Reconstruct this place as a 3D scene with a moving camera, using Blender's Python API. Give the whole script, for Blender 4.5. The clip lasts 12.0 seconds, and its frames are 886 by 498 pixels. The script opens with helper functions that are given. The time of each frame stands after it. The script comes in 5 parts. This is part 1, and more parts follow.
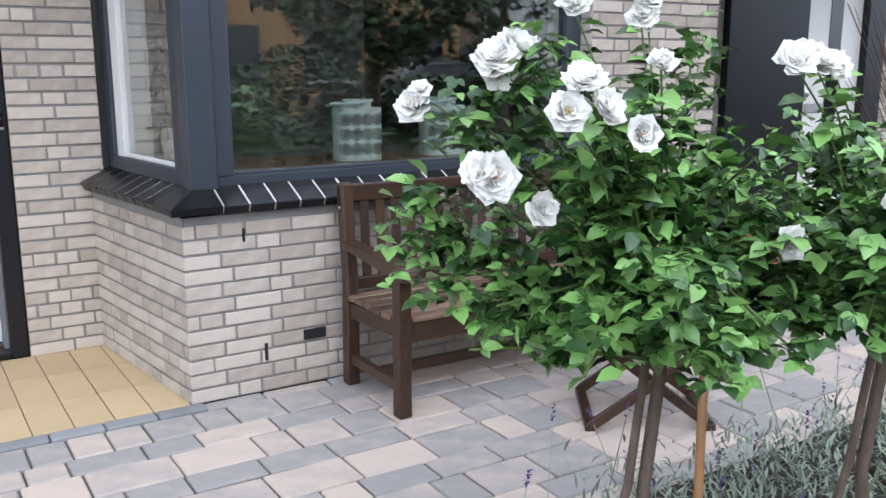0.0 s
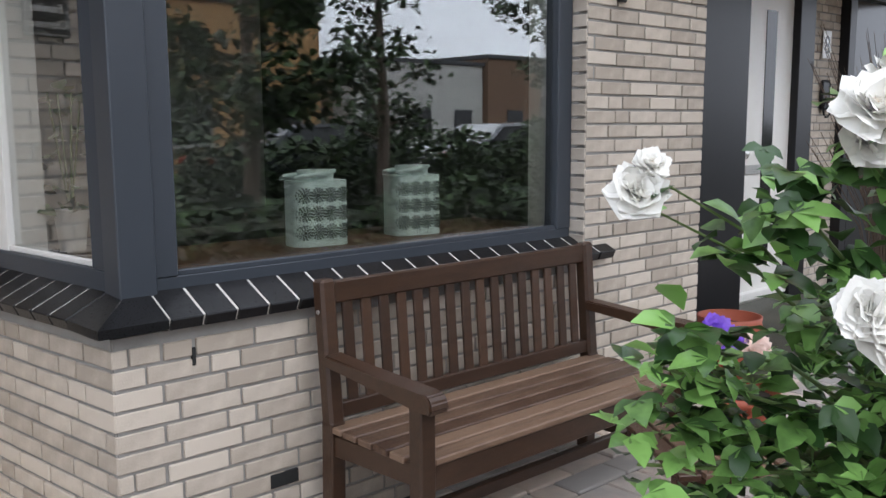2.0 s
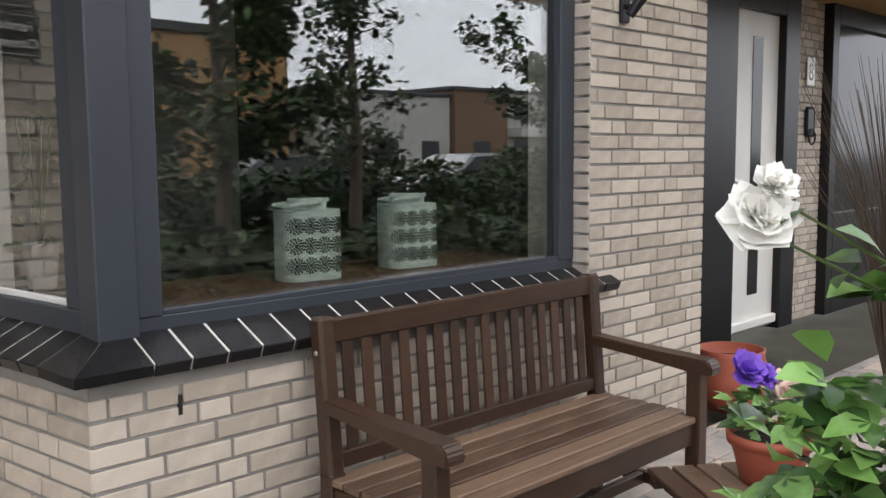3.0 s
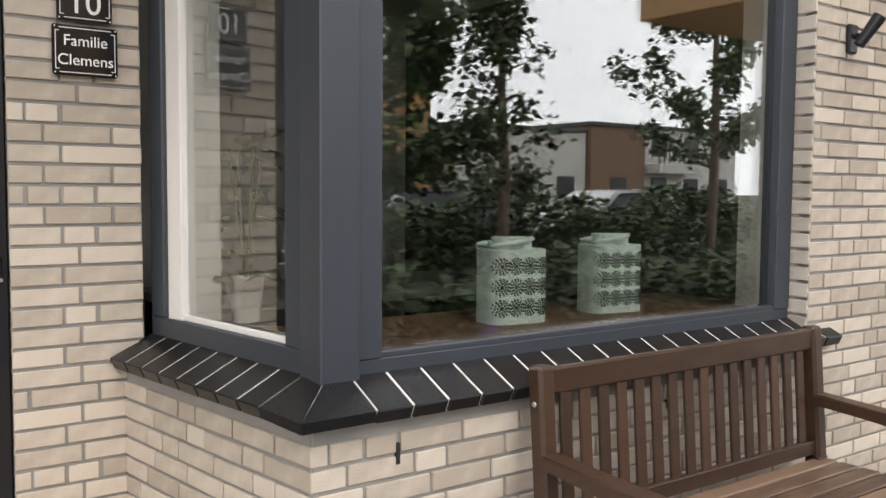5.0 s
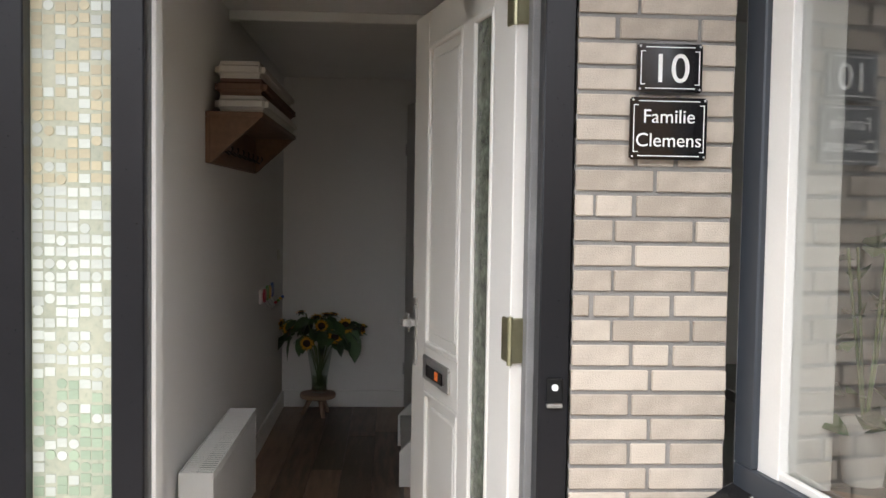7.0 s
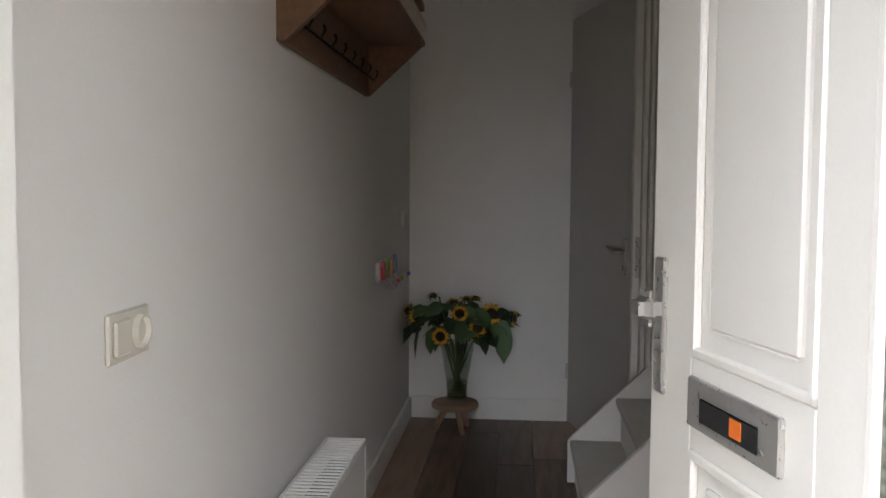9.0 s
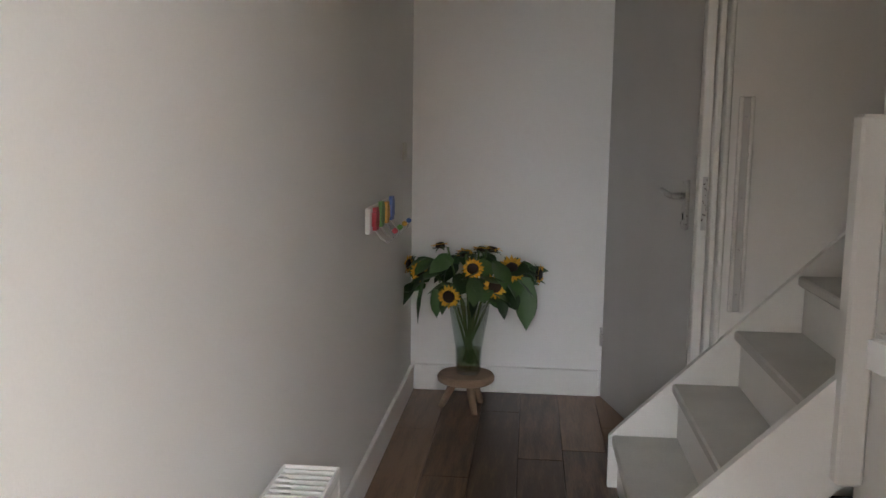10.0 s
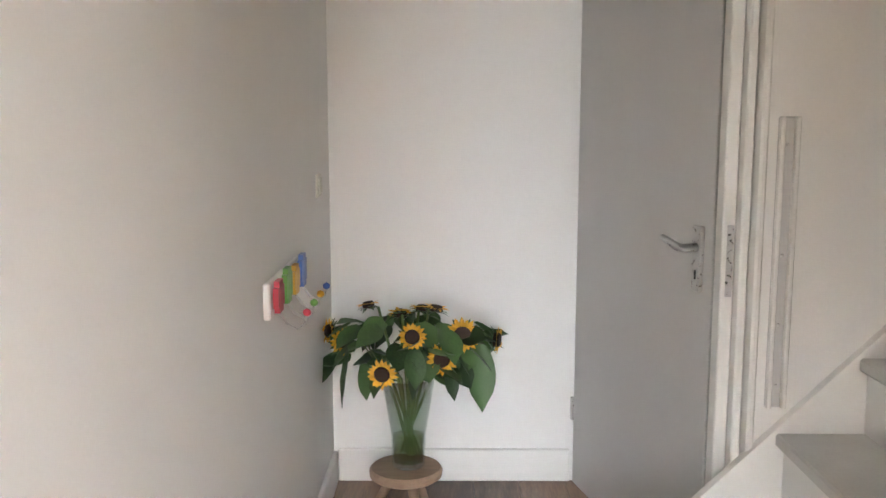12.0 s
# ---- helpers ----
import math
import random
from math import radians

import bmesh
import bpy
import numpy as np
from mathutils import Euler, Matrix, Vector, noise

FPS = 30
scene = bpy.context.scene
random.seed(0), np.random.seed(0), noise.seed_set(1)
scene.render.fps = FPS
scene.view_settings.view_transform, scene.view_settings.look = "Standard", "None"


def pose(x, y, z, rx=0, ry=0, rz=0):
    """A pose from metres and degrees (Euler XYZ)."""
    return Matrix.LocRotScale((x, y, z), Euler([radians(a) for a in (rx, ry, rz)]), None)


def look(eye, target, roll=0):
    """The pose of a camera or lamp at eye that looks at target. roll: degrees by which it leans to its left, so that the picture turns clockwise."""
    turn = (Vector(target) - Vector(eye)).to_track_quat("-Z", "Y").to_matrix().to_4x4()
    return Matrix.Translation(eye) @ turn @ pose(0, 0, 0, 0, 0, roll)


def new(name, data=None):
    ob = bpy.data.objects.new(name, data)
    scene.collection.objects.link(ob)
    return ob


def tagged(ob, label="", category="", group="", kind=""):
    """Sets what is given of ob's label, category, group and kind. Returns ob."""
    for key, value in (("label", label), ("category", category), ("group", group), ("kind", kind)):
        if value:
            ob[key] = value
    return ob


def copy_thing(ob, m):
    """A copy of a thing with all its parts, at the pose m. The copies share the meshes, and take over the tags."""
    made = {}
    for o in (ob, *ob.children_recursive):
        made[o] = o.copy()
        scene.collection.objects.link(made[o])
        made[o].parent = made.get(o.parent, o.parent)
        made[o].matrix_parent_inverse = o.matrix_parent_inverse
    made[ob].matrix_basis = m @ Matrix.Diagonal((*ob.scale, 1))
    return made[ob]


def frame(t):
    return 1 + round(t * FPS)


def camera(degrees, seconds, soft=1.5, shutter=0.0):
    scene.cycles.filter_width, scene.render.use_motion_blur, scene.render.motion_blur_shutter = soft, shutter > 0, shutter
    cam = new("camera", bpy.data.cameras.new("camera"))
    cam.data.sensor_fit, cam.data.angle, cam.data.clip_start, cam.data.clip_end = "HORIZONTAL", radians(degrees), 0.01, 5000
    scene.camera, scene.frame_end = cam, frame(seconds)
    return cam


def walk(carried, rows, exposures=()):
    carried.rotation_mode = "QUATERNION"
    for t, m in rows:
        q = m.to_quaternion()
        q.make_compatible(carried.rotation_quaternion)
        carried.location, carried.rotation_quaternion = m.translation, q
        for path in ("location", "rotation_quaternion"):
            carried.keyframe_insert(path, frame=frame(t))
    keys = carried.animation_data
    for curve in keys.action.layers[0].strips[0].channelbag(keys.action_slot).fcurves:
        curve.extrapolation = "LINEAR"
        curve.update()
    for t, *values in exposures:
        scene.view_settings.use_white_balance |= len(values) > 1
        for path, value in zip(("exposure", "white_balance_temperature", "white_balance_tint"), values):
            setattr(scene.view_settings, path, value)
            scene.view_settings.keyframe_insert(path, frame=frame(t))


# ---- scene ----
cam = camera(52.6, 12.0)
PATH = [
    (0, (0.627, 0.051, 1.384), (1.668, 1.709, 0.976), 0.0),
    (0.5, (0.605, 0.341, 1.4), (1.749, 1.936, 1.013), -0.3),
    (1, (0.619, 0.62, 1.38), (1.839, 2.167, 1.037), -0.1),
    (1.5, (0.642, 0.876, 1.379), (1.91, 2.392, 1.071), 0.1),
    (2, (0.65, 1.084, 1.378), (1.977, 2.555, 1.103), -0.3),
    (2.5, (0.708, 1.227, 1.358), (2.09, 2.654, 1.125), -0.3),
    (4.5, (0.664, 1.564, 1.357), (2.017, 3.03, 1.225), 0.1),
    (5, (0.609, 1.64, 1.368), (1.784, 3.254, 1.237), 0.4),
    (5.5, (0.627, 1.741, 1.363), (1.549, 3.512, 1.256), 0.5),
    (6, (0.658, 1.837, 1.421), (1.295, 3.73, 1.322), 0.6),
    (6.5, (0.692, 2.068, 1.51), (1.049, 4.034, 1.415), 1.0),
    (7, (0.677, 2.361, 1.586), (0.796, 4.356, 1.491), 0.9),
    (7.5, (0.656, 2.731, 1.574), (0.61, 4.729, 1.495), 0.8),
    (7.7, (0.64, 2.897, 1.559), (0.558, 4.894, 1.481), 0.3),
    (9.3, (0.498, 4.303, 1.349), (0.311, 6.287, 1.185), 0.8),
    (9.5, (0.49, 4.521, 1.353), (0.295, 6.501, 1.146), 1.0),
    (10, (0.437, 4.917, 1.341), (0.247, 6.889, 1.066), 0.8),
    (10.5, (0.419, 5.227, 1.357), (0.221, 7.192, 1.044), 0.8),
    (11, (0.374, 5.474, 1.386), (0.19, 7.439, 1.067), 0.9),
    (11.5, (0.333, 5.669, 1.427), (0.203, 7.641, 1.117), 0.5),
    (12, (0.319, 5.846, 1.441), (0.306, 7.826, 1.156), -0.0),
]
EXPOSURES = [(0.0, 0.18, 5700, 10), (1.5, -0.05, 5850, 10), (2.5, -0.15, 6450, 10), (4.5, 0.18, 6700, 10), (5.5, 0.4, 7000, 10), (7.0, 0.75, 6500, 10), (7.7, 0.82, 6400, 10),
             (9.3, 1.8, 6300, 10), (9.5, 1.95, 6300, 10), (10.0, 2.48, 6400, 10), (10.5, 2.75, 6350, 10), (11.0, 3.25, 6350, 10), (12.0, 3.9, 6400, 10)]
walk(cam, [(t, look(eye, target, roll)) for t, eye, target, roll in PATH], EXPOSURES)

# ---- light ----
SUN_EL, SUN_AZ = radians(52), radians(200)
world = bpy.data.worlds.new("overcast_sky")
scene.world = world
world.use_nodes = True
wn, wl = world.node_tree.nodes, world.node_tree.links
sky = wn.new("ShaderNodeTexSky")
sky.sky_type, sky.sun_disc, sky.sun_elevation, sky.sun_rotation = "NISHITA", False, SUN_EL, SUN_AZ
sky.air_density, sky.dust_density = 1.0, 4.0
cloud = wn.new("ShaderNodeTexNoise")
cloud.inputs["Scale"].default_value = 2.0
cramp = wn.new("ShaderNodeValToRGB")
cramp.color_ramp.elements[0].color, cramp.color_ramp.elements[1].color = (19.5, 20.3, 22.5, 1), (26.0, 26.6, 28.5, 1)
wmix = wn.new("ShaderNodeMix")
wmix.data_type = "RGBA"
wmix.inputs["Factor"].default_value = 0.82
wl.new(cloud.outputs["Fac"], cramp.inputs["Fac"])
wl.new(sky.outputs["Color"], wmix.inputs[6])
wl.new(cramp.outputs["Color"], wmix.inputs[7])
wl.new(wmix.outputs[2], wn["Background"].inputs["Color"])
wn["Background"].inputs["Strength"].default_value = 0.1
sun_data = bpy.data.lights.new("sun", "SUN")
sun_data.energy, sun_data.angle, sun_data.color = 0.7, radians(30), (1.0, 0.95, 0.88)
sun = new("sun", sun_data)
sun.matrix_world = look((1.8, -6, 9), (2, 3, 0))
# Added lamp over the stairwell, out of view, to brighten the hall.
stair_fill_data = bpy.data.lights.new("stairwell_fill", "AREA")
stair_fill_data.shape, stair_fill_data.size, stair_fill_data.size_y, stair_fill_data.energy, stair_fill_data.color = "RECTANGLE", 1.6, 0.8, 80, (1.0, 0.91, 0.80)
stair_fill = new("stairwell_fill", stair_fill_data)
stair_fill.matrix_world = pose(2.4, 7.72, 5.17)

# ---- materials ----
def material(name, base, rough=0.6, metal=0.0, vary=0.15, scale=8.0, grain=120.0, bump=0.15, stretch=(1, 1, 1), tint=None, island=0.0, objects=0.0, spec=0.5, coat=0.0, second=None):
    """Two scales of colour change, a fine bump, and a change from piece to piece."""
    m = bpy.data.materials.new(name)
    m.use_nodes = True
    n, l = m.node_tree.nodes, m.node_tree.links
    p = n["Principled BSDF"]
    p.inputs["Metallic"].default_value = metal
    p.inputs["Specular IOR Level"].default_value = spec
    p.inputs["Coat Weight"].default_value = coat
    tc, mp = n.new("ShaderNodeTexCoord"), n.new("ShaderNodeMapping")
    mp.inputs["Scale"].default_value = stretch
    l.new(tc.outputs["Object"], mp.inputs["Vector"])
    big, fine = n.new("ShaderNodeTexNoise"), n.new("ShaderNodeTexNoise")
    big.inputs["Scale"].default_value, fine.inputs["Scale"].default_value = scale, grain
    big.inputs["Detail"].default_value, fine.inputs["Detail"].default_value = 6, 4
    for q in (big, fine):
        l.new(mp.outputs["Vector"], q.inputs["Vector"])
    ramp = n.new("ShaderNodeValToRGB")
    dark = [c * (1 - vary) for c in base]
    light = [min(1, c * (1 + vary)) for c in (second or base)]
    ramp.color_ramp.elements[0].position, ramp.color_ramp.elements[1].position = 0.3, 0.7
    ramp.color_ramp.elements[0].color, ramp.color_ramp.elements[1].color = (*dark, 1), (*light, 1)
    add = n.new("ShaderNodeMath")
    add.operation = "MULTIPLY_ADD"
    add.inputs[1].default_value = 0.35
    l.new(fine.outputs["Fac"], add.inputs[0])
    half = n.new("ShaderNodeMath")
    half.operation = "MULTIPLY"
    half.inputs[1].default_value = 0.65
    l.new(big.outputs["Fac"], half.inputs[0])
    l.new(half.outputs[0], add.inputs[2])
    last = add.outputs[0]
    for amount, node, socket in ((objects, "ShaderNodeObjectInfo", "Random"), (island, "ShaderNodeNewGeometry", "Random Per Island")):
        if amount:
            info, shift = n.new(node), n.new("ShaderNodeMath")
            shift.operation = "MULTIPLY_ADD"
            shift.inputs[1].default_value = amount
            l.new(info.outputs[socket], shift.inputs[0])
            l.new(last, shift.inputs[2])
            lower = n.new("ShaderNodeMath")
            lower.operation = "SUBTRACT"
            lower.inputs[1].default_value = amount / 2
            l.new(shift.outputs[0], lower.inputs[0])
            last = lower.outputs[0]
    l.new(last, ramp.inputs["Fac"])
    l.new(ramp.outputs["Color"], p.inputs["Base Color"])
    rr = n.new("ShaderNodeMapRange")
    rr.inputs["To Min"].default_value, rr.inputs["To Max"].default_value = max(0.02, rough - 0.1), min(1, rough + 0.1)
    l.new(fine.outputs["Fac"], rr.inputs["Value"])
    l.new(rr.outputs["Result"], p.inputs["Roughness"])
    if bump:
        b = n.new("ShaderNodeBump")
        b.inputs["Strength"].default_value, b.inputs["Distance"].default_value = bump, 0.004
        l.new(fine.outputs["Fac"], b.inputs["Height"])
        l.new(b.outputs["Normal"], p.inputs["Normal"])
    return m


def glass(name, colour=(0.9, 0.95, 0.93), rough=0.0, ior=1.5):
    m = bpy.data.materials.new(name)
    m.use_nodes = True
    p = m.node_tree.nodes["Principled BSDF"]
    p.inputs["Base Color"].default_value = (*colour, 1)
    p.inputs["Transmission Weight"].default_value = 1
    p.inputs["Roughness"].default_value = rough
    p.inputs["IOR"].default_value = ior
    return m


def thin_glass(name, colour):
    """A thin glass wall: clear straight through, with gloss that rises at a slant."""
    m = bpy.data.materials.new(name)
    m.use_nodes = True
    n, l = m.node_tree.nodes, m.node_tree.links
    n.remove(n["Principled BSDF"])
    clear, gloss, mix, fres = n.new("ShaderNodeBsdfTransparent"), n.new("ShaderNodeBsdfGlossy"), n.new("ShaderNodeMixShader"), n.new("ShaderNodeLayerWeight")
    clear.inputs["Color"].default_value = (*colour, 1)
    gloss.inputs["Roughness"].default_value = 0.02
    fres.inputs["Blend"].default_value = 0.12
    l.new(fres.outputs["Facing"], mix.inputs[0])
    l.new(clear.outputs[0], mix.inputs[1])
    l.new(gloss.outputs[0], mix.inputs[2])
    l.new(mix.outputs[0], n["Material Output"].inputs["Surface"])
    return m


BRICK = material("cream_brick", (0.455, 0.393, 0.322), 0.85, vary=0.14, scale=14, grain=260, bump=0.5, objects=0.5, second=(0.50, 0.442, 0.37))
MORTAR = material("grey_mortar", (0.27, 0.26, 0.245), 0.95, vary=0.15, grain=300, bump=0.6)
SILL = material("black_glazed_tile", (0.011, 0.011, 0.012), 0.3, vary=0.3, scale=20, grain=200, bump=0.08, objects=0.4, spec=0.3)
GROUT = material("pale_grout", (0.6, 0.58, 0.54), 0.9)
FRAME = material("anthracite_paint", (0.038, 0.045, 0.056), 0.4, vary=0.1, scale=3, grain=400, bump=0.04)
BLACK = material("black_paint", (0.010, 0.010, 0.012), 0.32, vary=0.15, scale=5, bump=0.0, spec=0.35)
WHITE = material("white_gloss_paint", (0.80, 0.785, 0.74), 0.35, vary=0.04, scale=4, grain=150, bump=0.05)
WALL = material("white_wall_paint", (0.815, 0.80, 0.765), 0.9, vary=0.03, scale=1.5, grain=160, bump=0.12)
CEIL = material("ceiling_paint", (0.82, 0.81, 0.78), 0.9, vary=0.03, scale=2, grain=90, bump=0.2)
GREYDOOR = material("grey_door_paint", (0.56, 0.55, 0.525), 0.5, vary=0.04, scale=3, bump=0.05)
TREAD = material("painted_tread", (0.58, 0.565, 0.52), 0.6, vary=0.1, scale=6, bump=0.15)
OAK = material("dark_oak_floor", (0.11, 0.066, 0.04), 0.42, vary=0.4, scale=5, grain=40, bump=0.2, stretch=(6, 0.6, 6), objects=0.45, second=(0.19, 0.12, 0.075))
BENCH = material("brown_stained_hardwood", (0.05, 0.025, 0.0135), 0.34, vary=0.3, scale=6, grain=60, bump=0.25, stretch=(1, 6, 6), objects=0.4)
SEAT = material("weathered_seat_wood", (0.085, 0.042, 0.024), 0.36, vary=0.35, scale=7, grain=60, bump=0.3, stretch=(1, 9, 6), objects=0.5, second=(0.15, 0.095, 0.062))
STOOLWOOD = material("pale_oak", (0.30, 0.20, 0.13), 0.6, vary=0.2, scale=6, grain=50, stretch=(1, 6, 6))
SHELFWOOD = material("reclaimed_wood", (0.16, 0.085, 0.045), 0.6, vary=0.3, scale=6, grain=50, stretch=(6, 1, 6))
PAVER = material("tumbled_paver", (0.385, 0.36, 0.335), 0.85, vary=0.16, scale=9, grain=220, bump=0.6, objects=0.5, second=(0.50, 0.41, 0.335))
PAVERSTUFF = material("tumbled_paver_far", (0.385, 0.36, 0.335), 0.85, vary=0.16, scale=9, grain=220, bump=0.6, island=0.5, second=(0.50, 0.41, 0.335))
JOINT = material("joint_sand", (0.12, 0.11, 0.10), 1.0, vary=0.3, grain=400, bump=0.5)
YELLOW = material("yellow_clay_tile", (0.55, 0.41, 0.23), 0.7, vary=0.1, scale=5, grain=180, bump=0.2, objects=0.25)
KERB = material("grey_kerb_block", (0.25, 0.25, 0.25), 0.85, vary=0.2, grain=240, bump=0.5, objects=0.3)
STEEL = material("brushed_steel", (0.56, 0.55, 0.53), 0.3, 0.8, vary=0.04, scale=30, grain=90, bump=0.0)
BRASS = material("dull_brass_hinge", (0.42, 0.40, 0.26), 0.4, 1.0, vary=0.15)
PLASTIC = material("cream_plastic", (0.68, 0.65, 0.56), 0.35, vary=0.02, bump=0)
MINT = material("mint_lacquered_metal", (0.68, 0.82, 0.78), 0.45, vary=0.04, bump=0.03)
HOLES = material("dark_cutout", (0.014, 0.018, 0.017), 0.8, vary=0.3)
ENAMEL = material("black_enamel", (0.01, 0.01, 0.011), 0.12, vary=0.1, bump=0)
LETTER = material("white_enamel", (0.82, 0.82, 0.8), 0.3, vary=0.02, bump=0)
TERRA = material("red_terracotta", (0.36, 0.09, 0.05), 0.55, vary=0.15, scale=9, bump=0.2)
SOIL = material("potting_soil", (0.03, 0.022, 0.016), 1.0, vary=0.4, grain=80, bump=0.8)
LEAF = material("rose_leaf", (0.05, 0.125, 0.03), 0.36, vary=0.4, scale=4, grain=60, bump=0.15, island=1.0, second=(0.16, 0.30, 0.075))
LEAFDARK = material("broad_leaf", (0.028, 0.06, 0.018), 0.45, vary=0.3, scale=6, bump=0.15, island=0.6, second=(0.05, 0.10, 0.03))
STEM = material("green_stem", (0.11, 0.16, 0.05), 0.5, vary=0.25, scale=9)
BARK = material("grey_bark", (0.13, 0.095, 0.07), 0.9, vary=0.4, scale=12, grain=80, bump=0.8, stretch=(3, 3, 1))
CANE = material("bamboo_cane", (0.38, 0.20, 0.08), 0.5, vary=0.2, scale=8)
PETAL = material("white_rose_petal", (0.90, 0.885, 0.83), 0.55, vary=0.04, scale=10, bump=0.1)
PINK = material("pink_rose_petal", (0.80, 0.62, 0.54), 0.55, vary=0.08, scale=10, bump=0.1)
STAMEN = material("rose_stamen", (0.55, 0.30, 0.06), 0.7, vary=0.3)
VIOLET = material("violet_petal", (0.24, 0.11, 0.62), 0.5, vary=0.15, scale=12)
LAVENDER = material("lavender_leaf", (0.17, 0.20, 0.14), 0.8, vary=0.3, scale=5, island=0.7, second=(0.25, 0.29, 0.22))
LAVFLOWER = material("lavender_flower", (0.10, 0.06, 0.16), 0.8, vary=0.4, island=0.6)
SUNPETAL = material("sunflower_petal", (0.75, 0.40, 0.03), 0.6, vary=0.15, scale=12, island=0.5)
SUNDISC = material("sunflower_disc", (0.035, 0.018, 0.01), 0.9, vary=0.4, grain=300, bump=0.8)
LABEL = material("orange_label", (0.75, 0.17, 0.02), 0.5, bump=0)
STRIPE_W = material("cream_striped_cloth", (0.62, 0.58, 0.52), 0.95, vary=0.08, grain=250, bump=0.5)
STRIPE_B = material("brown_striped_cloth", (0.16, 0.09, 0.06), 0.95, vary=0.15, grain=250, bump=0.5)
# Room walls and floor get dark colours that stand in for the unlit interior.
ROOMWALLSHADE = material("room_wall_with_shade", (0.16, 0.15, 0.14), 0.9, vary=0.05, scale=2)
ROOMDARK = material("dark_furniture_and_shade", (0.03, 0.03, 0.03), 0.5, vary=0.2)
ROOMGREY = material("grey_tabletop", (0.34, 0.34, 0.32), 0.5, vary=0.08)
BOARD = material("brown_sill_board", (0.15, 0.085, 0.05), 0.5, vary=0.2, scale=5, grain=40, stretch=(1, 8, 1))
TAN = material("ochre_facade", (0.42, 0.24, 0.10), 0.9, vary=0.1, scale=1.5, grain=40)
BROWNWALL = material("brown_facade", (0.20, 0.12, 0.075), 0.9, vary=0.12, scale=1.5, grain=40)
PALEWALL = material("pale_facade", (0.55, 0.53, 0.49), 0.9, vary=0.06, scale=1.5, grain=40)
ROOF = material("dark_roof_edge", (0.06, 0.06, 0.065), 0.7)
CARPAINT = material("dark_car_paint", (0.03, 0.035, 0.05), 0.25, vary=0.1, bump=0, coat=0.8)
CARRED = material("red_car_paint", (0.35, 0.02, 0.02), 0.25, vary=0.1, bump=0, coat=0.8)
CARSILVER = material("silver_car_paint", (0.42, 0.43, 0.45), 0.3, 0.4, vary=0.1, bump=0, coat=0.8)
RUBBER = material("rubber", (0.015, 0.015, 0.015), 0.9)
ASPHALT = material("asphalt", (0.055, 0.055, 0.055), 0.9, vary=0.2, scale=2, grain=300, bump=0.5)
LAWN = material("garden_soil", (0.06, 0.055, 0.035), 0.95, vary=0.35, scale=3, grain=120, bump=0.8)
HEDGE = material("hedge_leaf", (0.03, 0.055, 0.02), 0.6, vary=0.4, island=0.8, second=(0.06, 0.10, 0.035))
SOFFIT = material("ochre_soffit_board", (0.40, 0.23, 0.09), 0.6, vary=0.12, scale=3, grain=40, stretch=(1, 6, 1))
GLASS = glass("window_glass", (0.95, 0.97, 0.96), 0.0, 1.9)
CLEAR = thin_glass("clear_glass", (0.93, 0.96, 0.94))
FROST = glass("mosaic_film_glass", (0.75, 0.82, 0.72), 0.18)
MOSAIC = [material("mosaic_dot_" + k, c, 0.35, vary=0.1, scale=9, objects=0.8) for k, c in (("cream", (0.55, 0.50, 0.34)), ("green", (0.36, 0.45, 0.33)), ("pale", (0.60, 0.64, 0.58)))]
WATER = thin_glass("vase_water", (0.78, 0.84, 0.66))
STRIPGLASS = material("ribbed_dark_glass", (0.05, 0.06, 0.045), 0.2, vary=0.6, scale=28, grain=90, bump=0.5, second=(0.16, 0.18, 0.14))
FILM = material("mosaic_film", (0.40, 0.44, 0.35), 0.3, vary=0.15, scale=3, grain=60, bump=0.1, second=(0.50, 0.50, 0.38))


# ---- building helpers ----
def link(name, bm, mat, smooth=False):
    me = bpy.data.meshes.new(name)
    bmesh.ops.recalc_face_normals(bm, faces=bm.faces)
    bm.to_mesh(me)
    bm.free()
    for m in mat if isinstance(mat, (list, tuple)) else [mat]:
        me.materials.append(m)
    if smooth:
        me.shade_smooth()
    return new(name, me)


def part(name, bm, mat, parent, label="", m=None, smooth=False):
    ob = link(name, bm, mat, smooth)
    ob.parent = parent
    if m is not None:
        ob.matrix_basis = m
    return tagged(ob, label)


def thing(name, label, category, group="", m=None, kind=""):
    ob = new(name)
    ob.empty_display_size = 0.1
    if m is not None:
        ob.matrix_basis = m
    return tagged(ob, label, category, group, kind)


def structure(name, bm, mat, label="", category=""):
    return tagged(link(name, bm, mat), label, category or name.split("_")[0], "", "structure")


def box(x0, y0, z0, x1, y1, z1, bevel=0.0, bm=None, seg=1):
    own = bmesh.new()
    r = bmesh.ops.create_cube(own, size=1)
    for v in r["verts"]:
        v.co = Vector(((x0 + x1) / 2 + v.co.x * (x1 - x0), (y0 + y1) / 2 + v.co.y * (y1 - y0), (z0 + z1) / 2 + v.co.z * (z1 - z0)))
    if bevel:
        bmesh.ops.bevel(own, geom=own.edges[:], offset=bevel, segments=seg, affect="EDGES")
    return own if bm is None else merge(bm, own)


def merge(bm, own, m=None):
    me = bpy.data.meshes.new("tmp")
    own.to_mesh(me)
    own.free()
    if m is not None:
        me.transform(m)
    bm.from_mesh(me)
    bpy.data.meshes.remove(me)
    return bm


